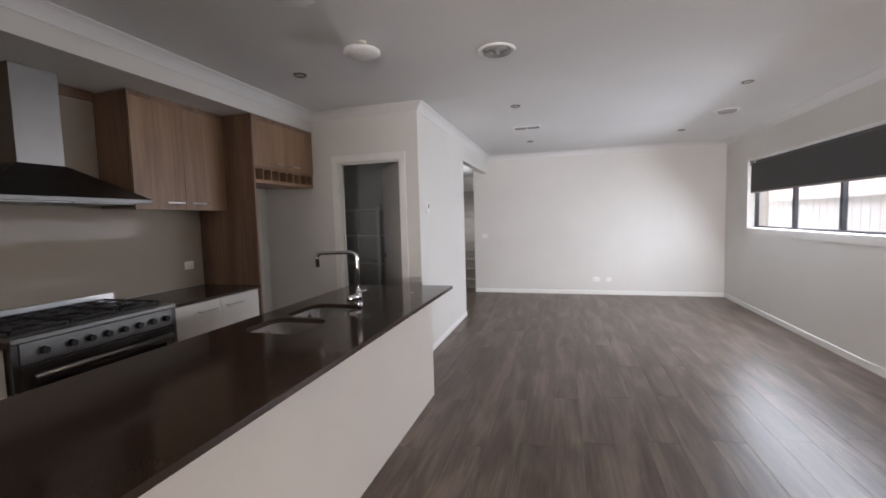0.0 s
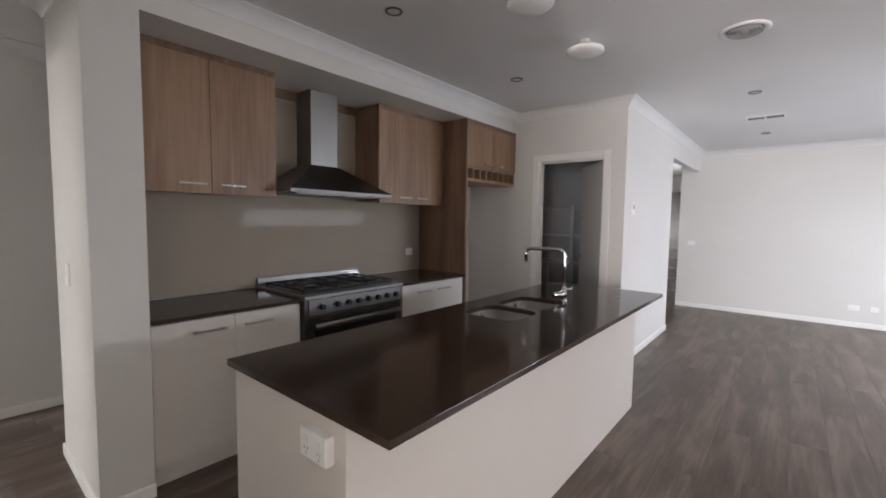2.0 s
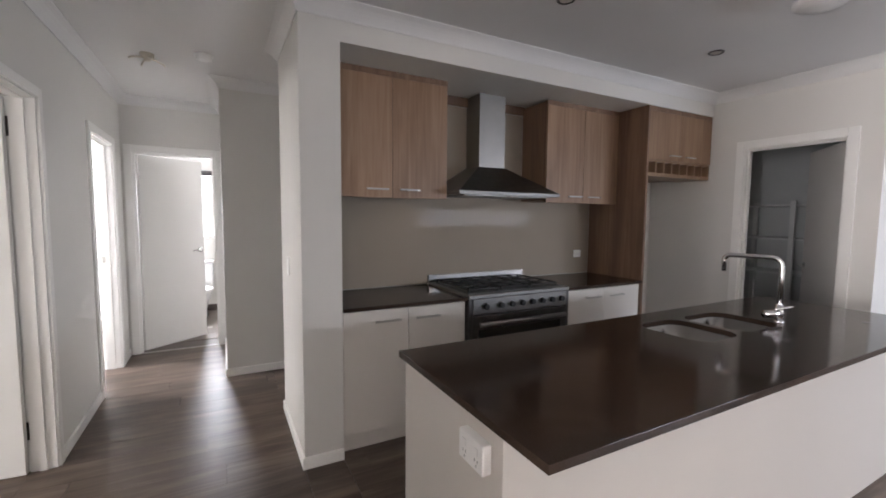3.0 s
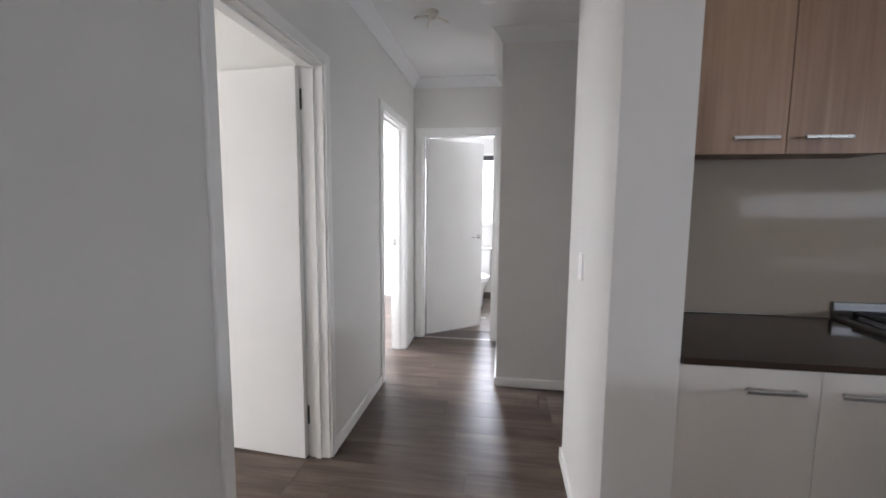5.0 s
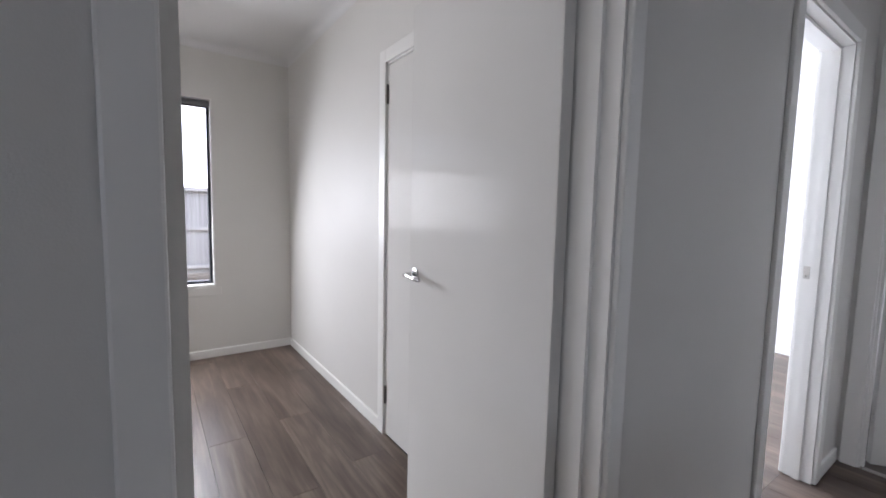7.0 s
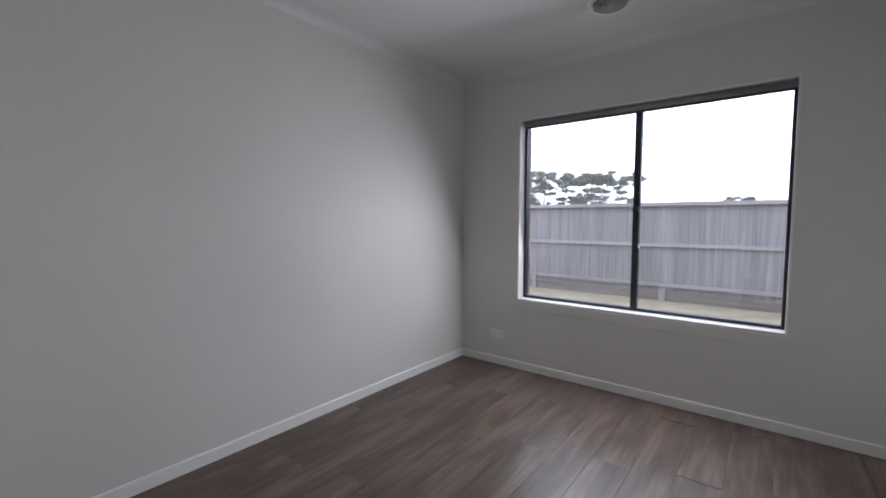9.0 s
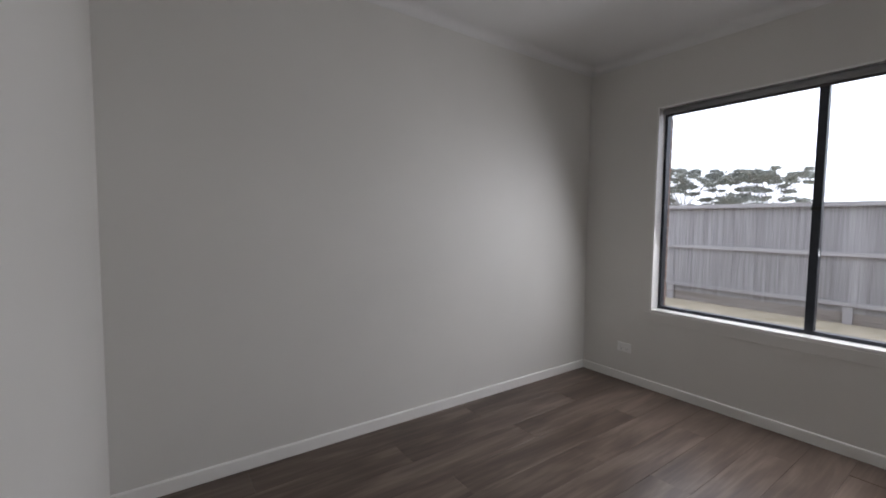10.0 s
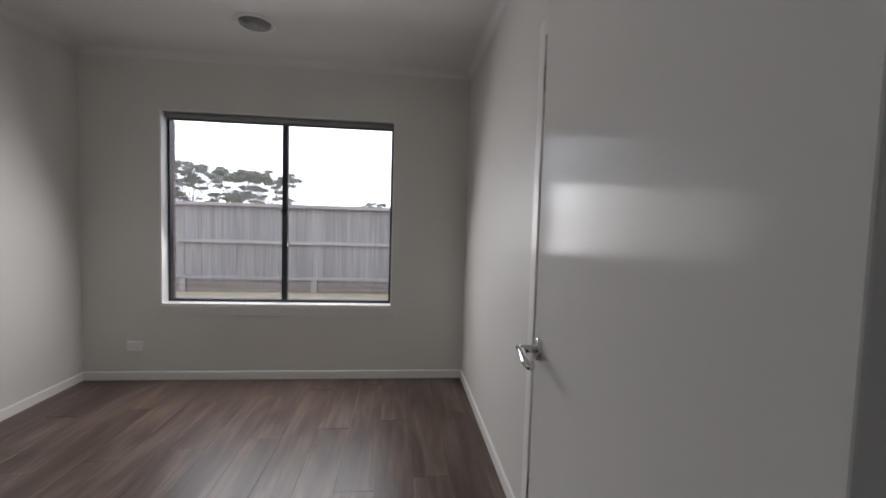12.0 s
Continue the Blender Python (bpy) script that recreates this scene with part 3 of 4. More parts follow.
structure("splashback", boxes((-2.906, -2.8985, 0.645, 3.238, 0.902, 1.60)), "splash", "glossy grey glass splashback behind the stove", "splashback")

UF = -2.58


def wall_cabinet(y0, y1, label):
    c = thing("wall_cabinet", ((KB + UF) / 2, (y0 + y1) / 2, 1.57), label, "cabinet", "kitchen wall cabinets")
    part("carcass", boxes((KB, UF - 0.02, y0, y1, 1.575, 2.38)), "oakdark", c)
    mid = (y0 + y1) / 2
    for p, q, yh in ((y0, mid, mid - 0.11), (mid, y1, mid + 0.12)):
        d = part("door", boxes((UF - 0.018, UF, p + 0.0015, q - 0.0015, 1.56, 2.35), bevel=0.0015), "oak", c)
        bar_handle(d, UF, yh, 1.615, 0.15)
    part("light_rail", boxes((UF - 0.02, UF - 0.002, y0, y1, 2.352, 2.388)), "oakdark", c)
    return c


wall_cabinet(0.648, 1.478, "oak laminate wall cabinet with two doors over the bench")
wall_cabinet(2.400, 3.235, "oak laminate wall cabinet with two doors beside the range hood")
hp = thing("hood_surround", (-2.75, 1.94, 1.6), "oak laminate panel behind the range hood chimney", "panel")
part("top_panel", boxes((-2.898, -2.88, 1.481, 2.397, 2.318, 2.388)), "oakdark", hp)
structure("splashback_upper", boxes((-2.906, -2.8985, 1.482, 2.396, 1.603, 2.315)), "splash", "grey glass splashback up behind the hood", "splashback")

hood = thing("range_hood", (-2.68, 1.94, 1.58), "stainless steel canopy range hood with square chimney", "range hood")
bm = bmesh.new()
HX, HY0, HY1, HZ = -2.415, 1.487, 2.392, 1.62
lo = [bm.verts.new(p) for p in ((-2.897, HY0, HZ), (HX, HY0, HZ), (HX, HY1, HZ), (-2.897, HY1, HZ))]
hi = [bm.verts.new(p) for p in ((-2.897, 1.815, 1.825), (-2.692, 1.815, 1.825), (-2.692, 2.075, 1.825), (-2.897, 2.075, 1.825))]
for i in range(4):
    bm.faces.new((lo[i], lo[(i + 1) % 4], hi[(i + 1) % 4], hi[i]))
bm.faces.new(lo[::-1]), bm.faces.new(hi)
part("canopy", bm, "darksteel", hood)
part("canopy_rim", boxes((-2.897, HX + 0.003, HY0 - 0.002, HY1 + 0.002, HZ - 0.024, HZ), bevel=0.002), "satin", hood)
part("chimney", boxes((-2.897, -2.70, 1.824, 2.066, 1.825, 2.388), bevel=0.002), "chimneysteel", hood)
part("filter", boxes((-2.85, -2.47, 1.56, 1.93, HZ - 0.030, HZ - 0.024)), "darksteel", hood)
part("filter", boxes((-2.85, -2.47, 1.95, 2.32, HZ - 0.030, HZ - 0.024)), "darksteel", hood)

stove = thing("stove", (-2.58, 1.931, 0), "freestanding stainless steel gas stove with eight knobs", "stove")
SY0, SY1, SF = 1.484, 2.378, -2.275
part("body", boxes((KB, SF - 0.03, SY0, SY1, 0.09, 0.885)), "darksteel", stove)
part("plinth", boxes((KB + 0.1, SF - 0.07, SY0 + 0.02, SY1 - 0.02, 0.0, 0.09)), "black", stove)
part("control_panel", boxes((SF - 0.03, SF + 0.012, SY0 + 0.032, SY1 - 0.032, 0.775, 0.884), bevel=0.003), "panelsteel", stove)
for y in (SY0, SY1 - 0.03):
    part("front_post", boxes((SF - 0.03, SF + 0.008, y, y + 0.03, 0.02, 0.884), bevel=0.003), "darksteel", stove, "dark steel corner post")
for i in range(8):
    y = SY0 + 0.13 + i * 0.092 + (0.0 if i == 0 else 0.035)
    k = part("knob", cyl(bmesh.new(), (SF + 0.012, y, 0.83), 0.022, 0.028, "x", 20, r2=0.018, bevel=0.002), "black", stove, smooth=False)
    part("knob_ring", cyl(bmesh.new(), (SF + 0.0122, y, 0.83), 0.026, 0.004, "x", 20), "steel", k)
od = part("oven_door", boxes((SF - 0.028, SF + 0.006, SY0 + 0.034, SY1 - 0.034, 0.23, 0.762), bevel=0.003), "darksteel", stove)
part("oven_window", boxes((SF + 0.006, SF + 0.009, SY0 + 0.08, SY1 - 0.08, 0.29, 0.67)), "ovenglass", od, "black oven glass")
part("door_handle", cyl(bmesh.new(), (SF + 0.05, SY0 + 0.07, 0.715), 0.016, SY1 - SY0 - 0.14, "y", 16), "steel", od, smooth=True)
for y in (SY0 + 0.1, SY1 - 0.1):
    part("handle_post", boxes((SF + 0.005, SF + 0.05, y - 0.008, y + 0.008, 0.707, 0.723)), "chrome", od)
part("storage_drawer", boxes((SF - 0.028, SF + 0.004, SY0 + 0.034, SY1 - 0.034, 0.095, 0.222), bevel=0.003), "steel", stove)
part("hob", boxes((KB, SF + 0.014, SY0, SY1, 0.886, 0.912), bevel=0.004), "steel", stove)
part("hob_well", boxes((KB + 0.06, SF - 0.06, SY0 + 0.03, SY1 - 0.03, 0.9125, 0.9155)), "black", stove)
part("splash_guard", boxes((KB, KB + 0.022, SY0 - 0.002, SY1 + 0.04, 0.912, 0.972), bevel=0.003), "steel", stove)
for bx, by, r in ((-2.72, 1.65, 0.045), (-2.48, 1.65, 0.035), (-2.60, 1.93, 0.06), (-2.72, 2.21, 0.035), (-2.48, 2.21, 0.045)):
    b = part("burner", lathe([(0, 0), (r, 0), (r, 0.010), (r * 0.75, 0.012), (r * 0.7, 0.018), (0, 0.0185)], (bx, by, 0.9155), 20), "iron", stove)
    part("burner_cap", cyl(bmesh.new(), (bx, by, 0.934), r * 0.62, 0.005, "z", 20, bevel=0.001), "satin", b)
for y0 in (SY0 + 0.045, SY0 + 0.317, SY0 + 0.589):
    rows = [(-2.84, -2.35, y0, y0 + 0.012, 0.930, 0.940), (-2.84, -2.35, y0 + 0.248, y0 + 0.26, 0.930, 0.940), (-2.84, -2.828, y0, y0 + 0.26, 0.930, 0.940), (-2.362, -2.35, y0, y0 + 0.26, 0.930, 0.940)]
    rows += [(x, x + 0.01, y0 + 0.01, y0 + 0.25, 0.931, 0.940) for x in (-2.74, -2.605, -2.47)]
    rows += [(-2.83, -2.36, y0 + 0.125, y0 + 0.135, 0.931, 0.940)]
    rows += [(x, x + 0.012, y, y + 0.012, 0.914, 0.931) for x in (-2.84, -2.362) for y in (y0, y0 + 0.248)]
    frame_bar = part("pan_support", boxes(rows[0]), "iron", stove, "black cast iron pan support")
    for r in rows[1:]:
        part("support_bar", boxes(r), "iron", frame_bar)

fr = thing("fridge_cabinet", (-2.6, 3.71, 0), "oak laminate fridge cabinet with tall panel and bottle rack", "cabinet")
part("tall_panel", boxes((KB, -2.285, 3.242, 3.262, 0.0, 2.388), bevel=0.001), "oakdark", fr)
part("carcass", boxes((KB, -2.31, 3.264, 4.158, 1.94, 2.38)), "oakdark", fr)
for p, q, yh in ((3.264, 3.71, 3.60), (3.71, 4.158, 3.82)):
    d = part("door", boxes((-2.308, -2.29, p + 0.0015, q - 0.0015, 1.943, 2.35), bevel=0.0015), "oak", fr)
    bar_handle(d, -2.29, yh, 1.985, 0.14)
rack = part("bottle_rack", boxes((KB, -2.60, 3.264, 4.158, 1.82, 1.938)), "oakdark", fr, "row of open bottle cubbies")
part("rack_top", boxes((-2.60, -2.30, 3.264, 4.158, 1.927, 1.938)), "oak", rack)
part("rack_bottom", boxes((-2.60, -2.30, 3.264, 4.158, 1.803, 1.831)), "oak", rack)
for i in range(9):
    y = 3.264 + i * (0.894 - 0.016) / 8
    part("rack_divider", boxes((-2.60, -2.30, y, y + 0.016, 1.831, 1.927)), "oak", rack)
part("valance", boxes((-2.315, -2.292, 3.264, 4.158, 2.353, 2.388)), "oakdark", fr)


def socket(name, place, axis, sign, label, w=0.115, h=0.075, rockers=2):
    """A wall plate with rocker switches on the face at place; it stands proud along axis."""
    x, y, z = place
    s = thing(name, place, label, "socket" if "socket" in name else "switch")

    def put(pname, a0, a1, d0, d1, z0, z1, mat, bevel=0.0, parent=s):
        lo, hi = sorted((d0 * sign, d1 * sign))
        return part(pname, boxes((x + lo, x + hi, y + a0, y + a1, z + z0, z + z1) if axis == "x" else (x + a0, x + a1, y + lo, y + hi, z + z0, z + z1), bevel=bevel), mat, parent)
    put("plate", -w / 2, w / 2, 0.0, 0.010, -h / 2, h / 2, "plastic", 0.003)
    for i in range(rockers):
        a = (i - (rockers - 1) / 2) * w * 0.42
        low, high = (h * 0.08, h * 0.34) if rockers > 1 else (-0.011, 0.011)
        put("rocker", a - 0.009, a + 0.009, 0.010, 0.0125, low, high, "plastic", 0.001)
        if "socket" in name:
            for da, dz in ((-0.007, -0.10), (0.007, -0.10), (0, -0.27)):
                put("pin_slot", a + da - 0.0015, a + da + 0.0015, 0.0099, 0.0104, h * dz - 0.004, h * dz + 0.004, "greyplastic")
    return s


socket("power_socket", (-2.8985, 3.09, 1.09), "x", 1, "white double power socket on the glass splashback", 0.09, 0.07)
socket("power_socket", (-0.55, -4.256, 0.275), "y", 1, "white double power socket low on the bedroom wall")
socket("power_socket", (0.86, 8.14, 0.27), "y", -1, "white double power socket low on the far wall")
socket("data_socket", (1.07, 8.14, 0.27), "y", -1, "white data socket low on the far wall", 0.08, 0.07, 1)
socket("light_switch", (-1.16, 8.14, 1.09), "y", -1, "white light switch on the far wall", 0.115, 0.075, 1)
socket("light_switch", (-2.77, 0.42, 1.11), "y", -1, "white light switch plate on the nib wall", 0.075, 0.115, 1)
ic = thing("thermostat", (-1.10, 4.40, 1.555), "white wall thermostat with a grey display", "thermostat")
part("case", boxes((-1.10, -1.08, 4.367, 4.437, 1.50, 1.615), bevel=0.006), "plastic", ic)
part("display", boxes((-1.08, -1.0785, 4.382, 4.422, 1.55, 1.597)), "greyplastic", ic, "grey display")

# Island
isl = thing("kitchen_island", (-1.09, 2.0, 0), "white laminate island bench body with plain panels", "island")
IX0, IX1, IY0, IY1 = -1.395, -0.762, 0.662, 3.352
part("end_panel", boxes((IX0, IX1 - 0.018, IY0, IY0 + 0.018, 0.0, 0.878)), "white", isl)
part("end_panel", boxes((IX0, IX1 - 0.018, IY1 - 0.018, IY1, 0.0, 0.878)), "white", isl)
part("back_panel", boxes((IX1 - 0.017, IX1 + 0.018, IY0 - 0.004, IY1 + 0.004, 0.0, 0.878), bevel=0.001), "white", isl)
part("carcass", boxes((IX0 + 0.02, IX1 - 0.02, IY0 + 0.02, IY1 - 0.02, 0.10, 0.66)), "white", isl)
for i in range(4):
    y = IY0 + 0.02 + i * 0.65
    part("door", boxes((IX0 + 0.001, IX0 + 0.019, y + 0.002, y + 0.648, 0.12, 0.85), bevel=0.0015), "white", isl)
part("kickboard", boxes((IX0 + 0.05, IX0 + 0.065, IY0 + 0.02, IY1 - 0.02, 0.0, 0.10)), "white", isl)
gp = thing("island_socket", (-0.88, IY0, 0.785), "white double power socket on the end of the island", "socket")
part("plate", boxes((-0.925, -0.80, IY0 - 0.03, IY0, 0.745, 0.830), bevel=0.004), "plastic", gp)
for x in (-0.893, -0.832):
    part("rocker", boxes((x - 0.01, x + 0.01, IY0 - 0.034, IY0 - 0.03, 0.79, 0.812), bevel=0.002), "plastic", gp)
    for dx, z in ((-0.007, 0.775), (0.007, 0.775), (0, 0.76)):
        part("pin_slot", boxes((x + dx - 0.0015, x + dx + 0.0015, IY0 - 0.0304, IY0 - 0.0299, z - 0.004, z + 0.004)), "greyplastic", gp)

TX0, TX1, TY0, TY1 = -1.433, -0.567, 0.648, 3.362
bowls = [(-1.285, -0.94, 1.855, 2.165), (-1.285, -0.95, 2.20, 2.555)]


def rounded(x0, x1, y0, y1, r, n=5):
    pts = []
    for cx, cy, a in ((x1 - r, y1 - r, 0), (x0 + r, y1 - r, 90), (x0 + r, y0 + r, 180), (x1 - r, y0 + r, 270)):
        pts += [(cx + r * math.cos(radians(a + 90 * i / n)), cy + r * math.sin(radians(a + 90 * i / n))) for i in range(n + 1)]
    return pts


bm = boxes((TX0, TX1, TY0, TY1, 0.880, 0.904), bevel=0.0008)
top = solo("island_worktop", bm, "stone", "dark brown polished stone island top with a sink cut-out", "bench top")
cut = bmesh.new()
for x0, x1, y0, y1 in bowls:
    p = rounded(x0, x1, y0, y1, 0.085, 8)
    a, b = [cut.verts.new((*q, 0.80)) for q in p], [cut.verts.new((*q, 0.95)) for q in p]
    cut.faces.new(a[::-1]), cut.faces.new(b)
    for i in range(len(p)):
        cut.faces.new((a[i], a[(i + 1) % len(p)], b[(i + 1) % len(p)], b[i]))
cutter = new("cutter", finish("cutter", cut, "stone"))
mod = top.modifiers.new("sink_cutout", "BOOLEAN")
mod.operation, mod.object, mod.solver = "DIFFERENCE", cutter, "EXACT"
dg = bpy.context.evaluated_depsgraph_get()
holed = bpy.data.meshes.new_from_object(top.evaluated_get(dg))
top.modifiers.clear()
top.data = holed
bpy.data.objects.remove(cutter)

sink = thing("sink", (-1.1, 2.2, 0.864), "double bowl stainless steel undermount sink", "sink")
for x0, x1, y0, y1 in bowls:
    bm = bmesh.new()
    loops = [[bm.verts.new((*q, z)) for q in rounded(x0 - g, x1 + g, y0 - g, y1 + g, r, 8)] for g, z, r in ((0.011, 0.879, 0.09), (-0.002, 0.878, 0.085), (-0.006, 0.74, 0.082), (-0.016, 0.71, 0.075), (-0.045, 0.692, 0.06))]
    for a, b in zip(loops, loops[1:]):
        for i in range(len(a)):
            bm.faces.new((a[i], a[(i + 1) % len(a)], b[(i + 1) % len(a)], b[i]))
    bm.faces.new(loops[-1])
    bw = part("bowl", bm, "sink", sink, smooth=True)
    part("drain", lathe([(0, 0.004), (0.03, 0.004), (0.042, 0.001), (0.042, 0.0)], ((x0 + x1) / 2, (y0 + y1) / 2, 0.6905), 20), "chrome", bw)

tap = thing("kitchen_tap", (*TAP, 0.904), "chrome gooseneck mixer tap on the island", "tap")
part("base", cyl(bmesh.new(), (*TAP, 0.904), 0.024, 0.012, "z", 24, bevel=0.002), "chrome", tap, smooth=True)
part("body", cyl(bmesh.new(), (*TAP, 0.914), 0.0175, 0.085, "z", 24), "chrome", tap, smooth=True)
TA = radians(TAPTURN)
tx, ty = math.cos(TA), math.sin(TA)
prof = [(0, 0.99), (0, 1.15)] + [(0.045 - 0.045 * math.cos(a), 1.195 + 0.045 * math.sin(a)) for a in np.linspace(0, math.pi / 2, 7)] + [(0.21, 1.24)]
prof += [(0.225 + 0.03 * math.sin(a), 1.21 + 0.03 * math.cos(a)) for a in np.linspace(0, math.pi / 2, 6)] + [(0.255, 1.15)]
part("spout", tube([(TAP[0] + tx * d, TAP[1] + ty * d, z) for d, z in prof], 0.0125, 14), "chrome", tap, smooth=True)
part("side_valve", tube([(TAP[0] + 0.008, TAP[1] + 0.008, 0.953), (TAP[0] - 0.036, TAP[1] - 0.072, 0.950)], 0.020, 20), "chrome", tap, smooth=True)
part("lever", tube([(TAP[0] - 0.02, TAP[1] - 0.045, 0.965), (TAP[0] + 0.02, TAP[1] - 0.01, 0.985), (TAP[0] + 0.045, TAP[1] + 0.03, 0.992)], 0.006, 10), "chrome", tap, smooth=True)
solo("bench_hole_cap", cyl(bmesh.new(), (-0.78, 3.0, 0.9035), 0.014, 0.003, "z", 20), "greyplastic", "small grey cap set in the island top", "cap")

# Pantry shelves, greyed so that their colour carries the pantry's shade
ps = thing("pantry_shelving", (-2.1, 5.55, 0), "pantry shelves on uprights against the back wall, shade painted in as grey", "shelving")
for z in (0.45, 0.85, 1.22, 1.58):
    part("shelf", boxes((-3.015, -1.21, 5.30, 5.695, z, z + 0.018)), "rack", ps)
for x in (-2.62, -2.10, -1.72, -1.30):
    for y in (5.285, 5.655):
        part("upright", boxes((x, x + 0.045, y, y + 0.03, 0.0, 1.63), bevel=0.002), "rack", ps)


# ---- ceiling fittings ----
def air_vent(x, y, r=0.13):
    v = thing("ceiling_vent", (x, y, CEIL), "round white ceiling air vent with ring louvres", "air vent", "round ceiling vents")
    part("flange", lathe([(r, 0), (r, -0.006), (r * 0.93, -0.014), (r * 0.78, -0.010), (r * 0.74, 0.0)], (x, y, CEIL), 40), "plastic", v, smooth=True)
    part("throat", cyl(bmesh.new(), (x, y, CEIL - 0.003), r * 0.74, 0.002, "z", 40), "greyplastic", v)
    for k in (0.62, 0.46, 0.30):
        part("louvre", lathe([(r * k, -0.003), (r * (k + 0.09), -0.020), (r * (k + 0.07), -0.022), (r * (k - 0.03), -0.003)], (x, y, CEIL), 36), "ventgrey", v, smooth=True)
    part("centre", lathe([(0, -0.022), (r * 0.16, -0.019), (r * 0.18, -0.003)], (x, y, CEIL), 24), "ventgrey", v, smooth=True)


def downlight(x, y, r=0.05):
    v = thing("downlight", (x, y, CEIL), "small round recessed downlight with grey rim, switched off", "downlight", "recessed downlights")
    part("rim", lathe([(r, 0), (r, -0.004), (r * 0.86, -0.008), (r * 0.72, -0.003), (r * 0.7, 0.0)], (x, y, CEIL), 28), "darksteel", v, smooth=True)
    part("lens", cyl(bmesh.new(), (x, y, CEIL - 0.003), r * 0.7, 0.002, "z", 24), "bulb", v)


def batten_lamp(x, y):
    v = thing("ceiling_lamp", (x, y, CEIL), "shallow white round ceiling lamp on a brass stem", "ceiling lamp", "round ceiling lamps")
    part("rose", lathe([(0.03, 0), (0.03, -0.012), (0.012, -0.018), (0, -0.018)], (x, y, CEIL), 24), "beige", v, smooth=True)
    part("stem", cyl(bmesh.new(), (x, y, CEIL - 0.055), 0.011, 0.045, "z", 14), "beige", v, smooth=True)
    part("shade", lathe([(0.02, -0.05), (0.09, -0.052), (0.115, -0.060), (0.118, -0.072), (0.10, -0.086), (0.05, -0.094), (0, -0.096)], (x, y, CEIL), 40), "plastic", v, smooth=True)


for x, y in ((-0.15, 3.14), (2.10, 5.77), (-1.668, -3.63)):
    air_vent(x, y)
for x, y in ((-1.65, 1.68), (-1.68, 3.095), (-0.185, 4.66), (1.88, 4.62), (1.885, 6.825), (-0.19, 6.825)):
    downlight(x, y)
for x, y in ((-0.945, 1.955), (-0.955, 2.705)):
    batten_lamp(x, y)
gr = thing("return_grille", (-0.15, 5.79, CEIL), "rectangular white louvred ceiling grille", "grille")
part("frame", boxes((-0.325, 0.02, 5.70, 5.715, CEIL - 0.012, CEIL), (-0.325, 0.02, 5.865, 5.88, CEIL - 0.012, CEIL), (-0.325, -0.31, 5.715, 5.865, CEIL - 0.012, CEIL), (0.005, 0.02, 5.715, 5.865, CEIL - 0.012, CEIL), (-0.162, -0.148, 5.715, 5.865, CEIL - 0.012, CEIL)), "plastic", gr)
part("backing", boxes((-0.31, 0.005, 5.715, 5.865, CEIL - 0.002, CEIL - 0.001)), "black", gr)
for i in range(4):
    y = 5.732 + i * 0.035
    for x0, x1 in ((-0.31, -0.162), (-0.148, 0.005)):
        part("slat", boxes((x0, x1, y, y + 0.008, CEIL - 0.010, CEIL - 0.004)), "greyplastic", gr)
sd = thing("smoke_detector", (-3.49, -0.04, CEIL), "round white smoke detector on the corridor ceiling", "smoke detector")
part("base", cyl(bmesh.new(), (-3.49, -0.04, CEIL - 0.012), 0.06, 0.012, "z", 32), "plastic", sd, smooth=False)
part("body", lathe([(0.055, -0.012), (0.052, -0.03), (0.035, -0.038), (0, -0.040)], (-3.49, -0.04, CEIL), 32), "plastic", sd, smooth=True)
BLX, BLY = -3.66, -0.40
bl = thing("bare_lamp_fitting", (BLX, BLY, CEIL), "bare brass-coloured ceiling lamp fitting with spread arms and no shade", "lamp fitting")
part("rose", lathe([(0.045, 0), (0.043, -0.014), (0.026, -0.024), (0.02, -0.05), (0, -0.052)], (BLX, BLY, CEIL), 28), "beige", bl, smooth=True)
for k in range(4):
    a = radians(25 + 90 * k)
    part("arm", tube([(BLX + d * math.cos(a), BLY + d * math.sin(a), CEIL - z) for d, z in ((0.015, 0.03), (0.06, 0.036), (0.105, 0.05), (0.112, 0.062))], 0.006, 10), "beige", bl, smooth=True)

# ---- bathroom ----
structure("bathroom_floor", boxes((-7.0, -5.10, -0.82, 1.3, -0.006, 0.0)), "tileskirt", "dark grout bed of the bathroom floor", "floor")
structure("tile_skirting", boxes((-7.0, -6.99, -0.82, 1.3, 0.0, 0.10), (-6.99, -5.185, -0.82, -0.81, 0.0, 0.10)), "tileskirt", "dark brown tile skirting", "skirting")
TLY, TLX = -0.27, -6.99
wc = thing("toilet", (TLX + 0.35, TLY, 0), "white porcelain close-coupled toilet with seat down", "toilet")
part("cistern", boxes((TLX, TLX + 0.17, TLY - 0.19, TLY + 0.19, 0.38, 0.74), bevel=0.02), "porcelain", wc)
part("cistern_lid", boxes((TLX, TLX + 0.18, TLY - 0.2, TLY + 0.2, 0.74, 0.77), bevel=0.008), "porcelain", wc)
part("flush_button", cyl(bmesh.new(), (TLX + 0.09, TLY, 0.77), 0.022, 0.006, "z", 20), "chrome", wc)


def oval(bm, cx, cy, a, b, z, n=28):
    return [bm.verts.new((cx + a * math.cos(2 * math.pi * i / n), cy + b * math.sin(2 * math.pi * i / n), z)) for i in range(n)]


def lofted(rows, cx, cy):
    bm = bmesh.new()
    loops = [oval(bm, cx + dx, cy, a, b, z) for dx, a, b, z in rows]
    for p, q in zip(loops, loops[1:]):
        for i in range(len(p)):
            bm.faces.new((p[i], p[(i + 1) % len(p)], q[(i + 1) % len(p)], q[i]))
    bm.faces.new(loops[0][::-1]), bm.faces.new(loops[-1])
    return bm


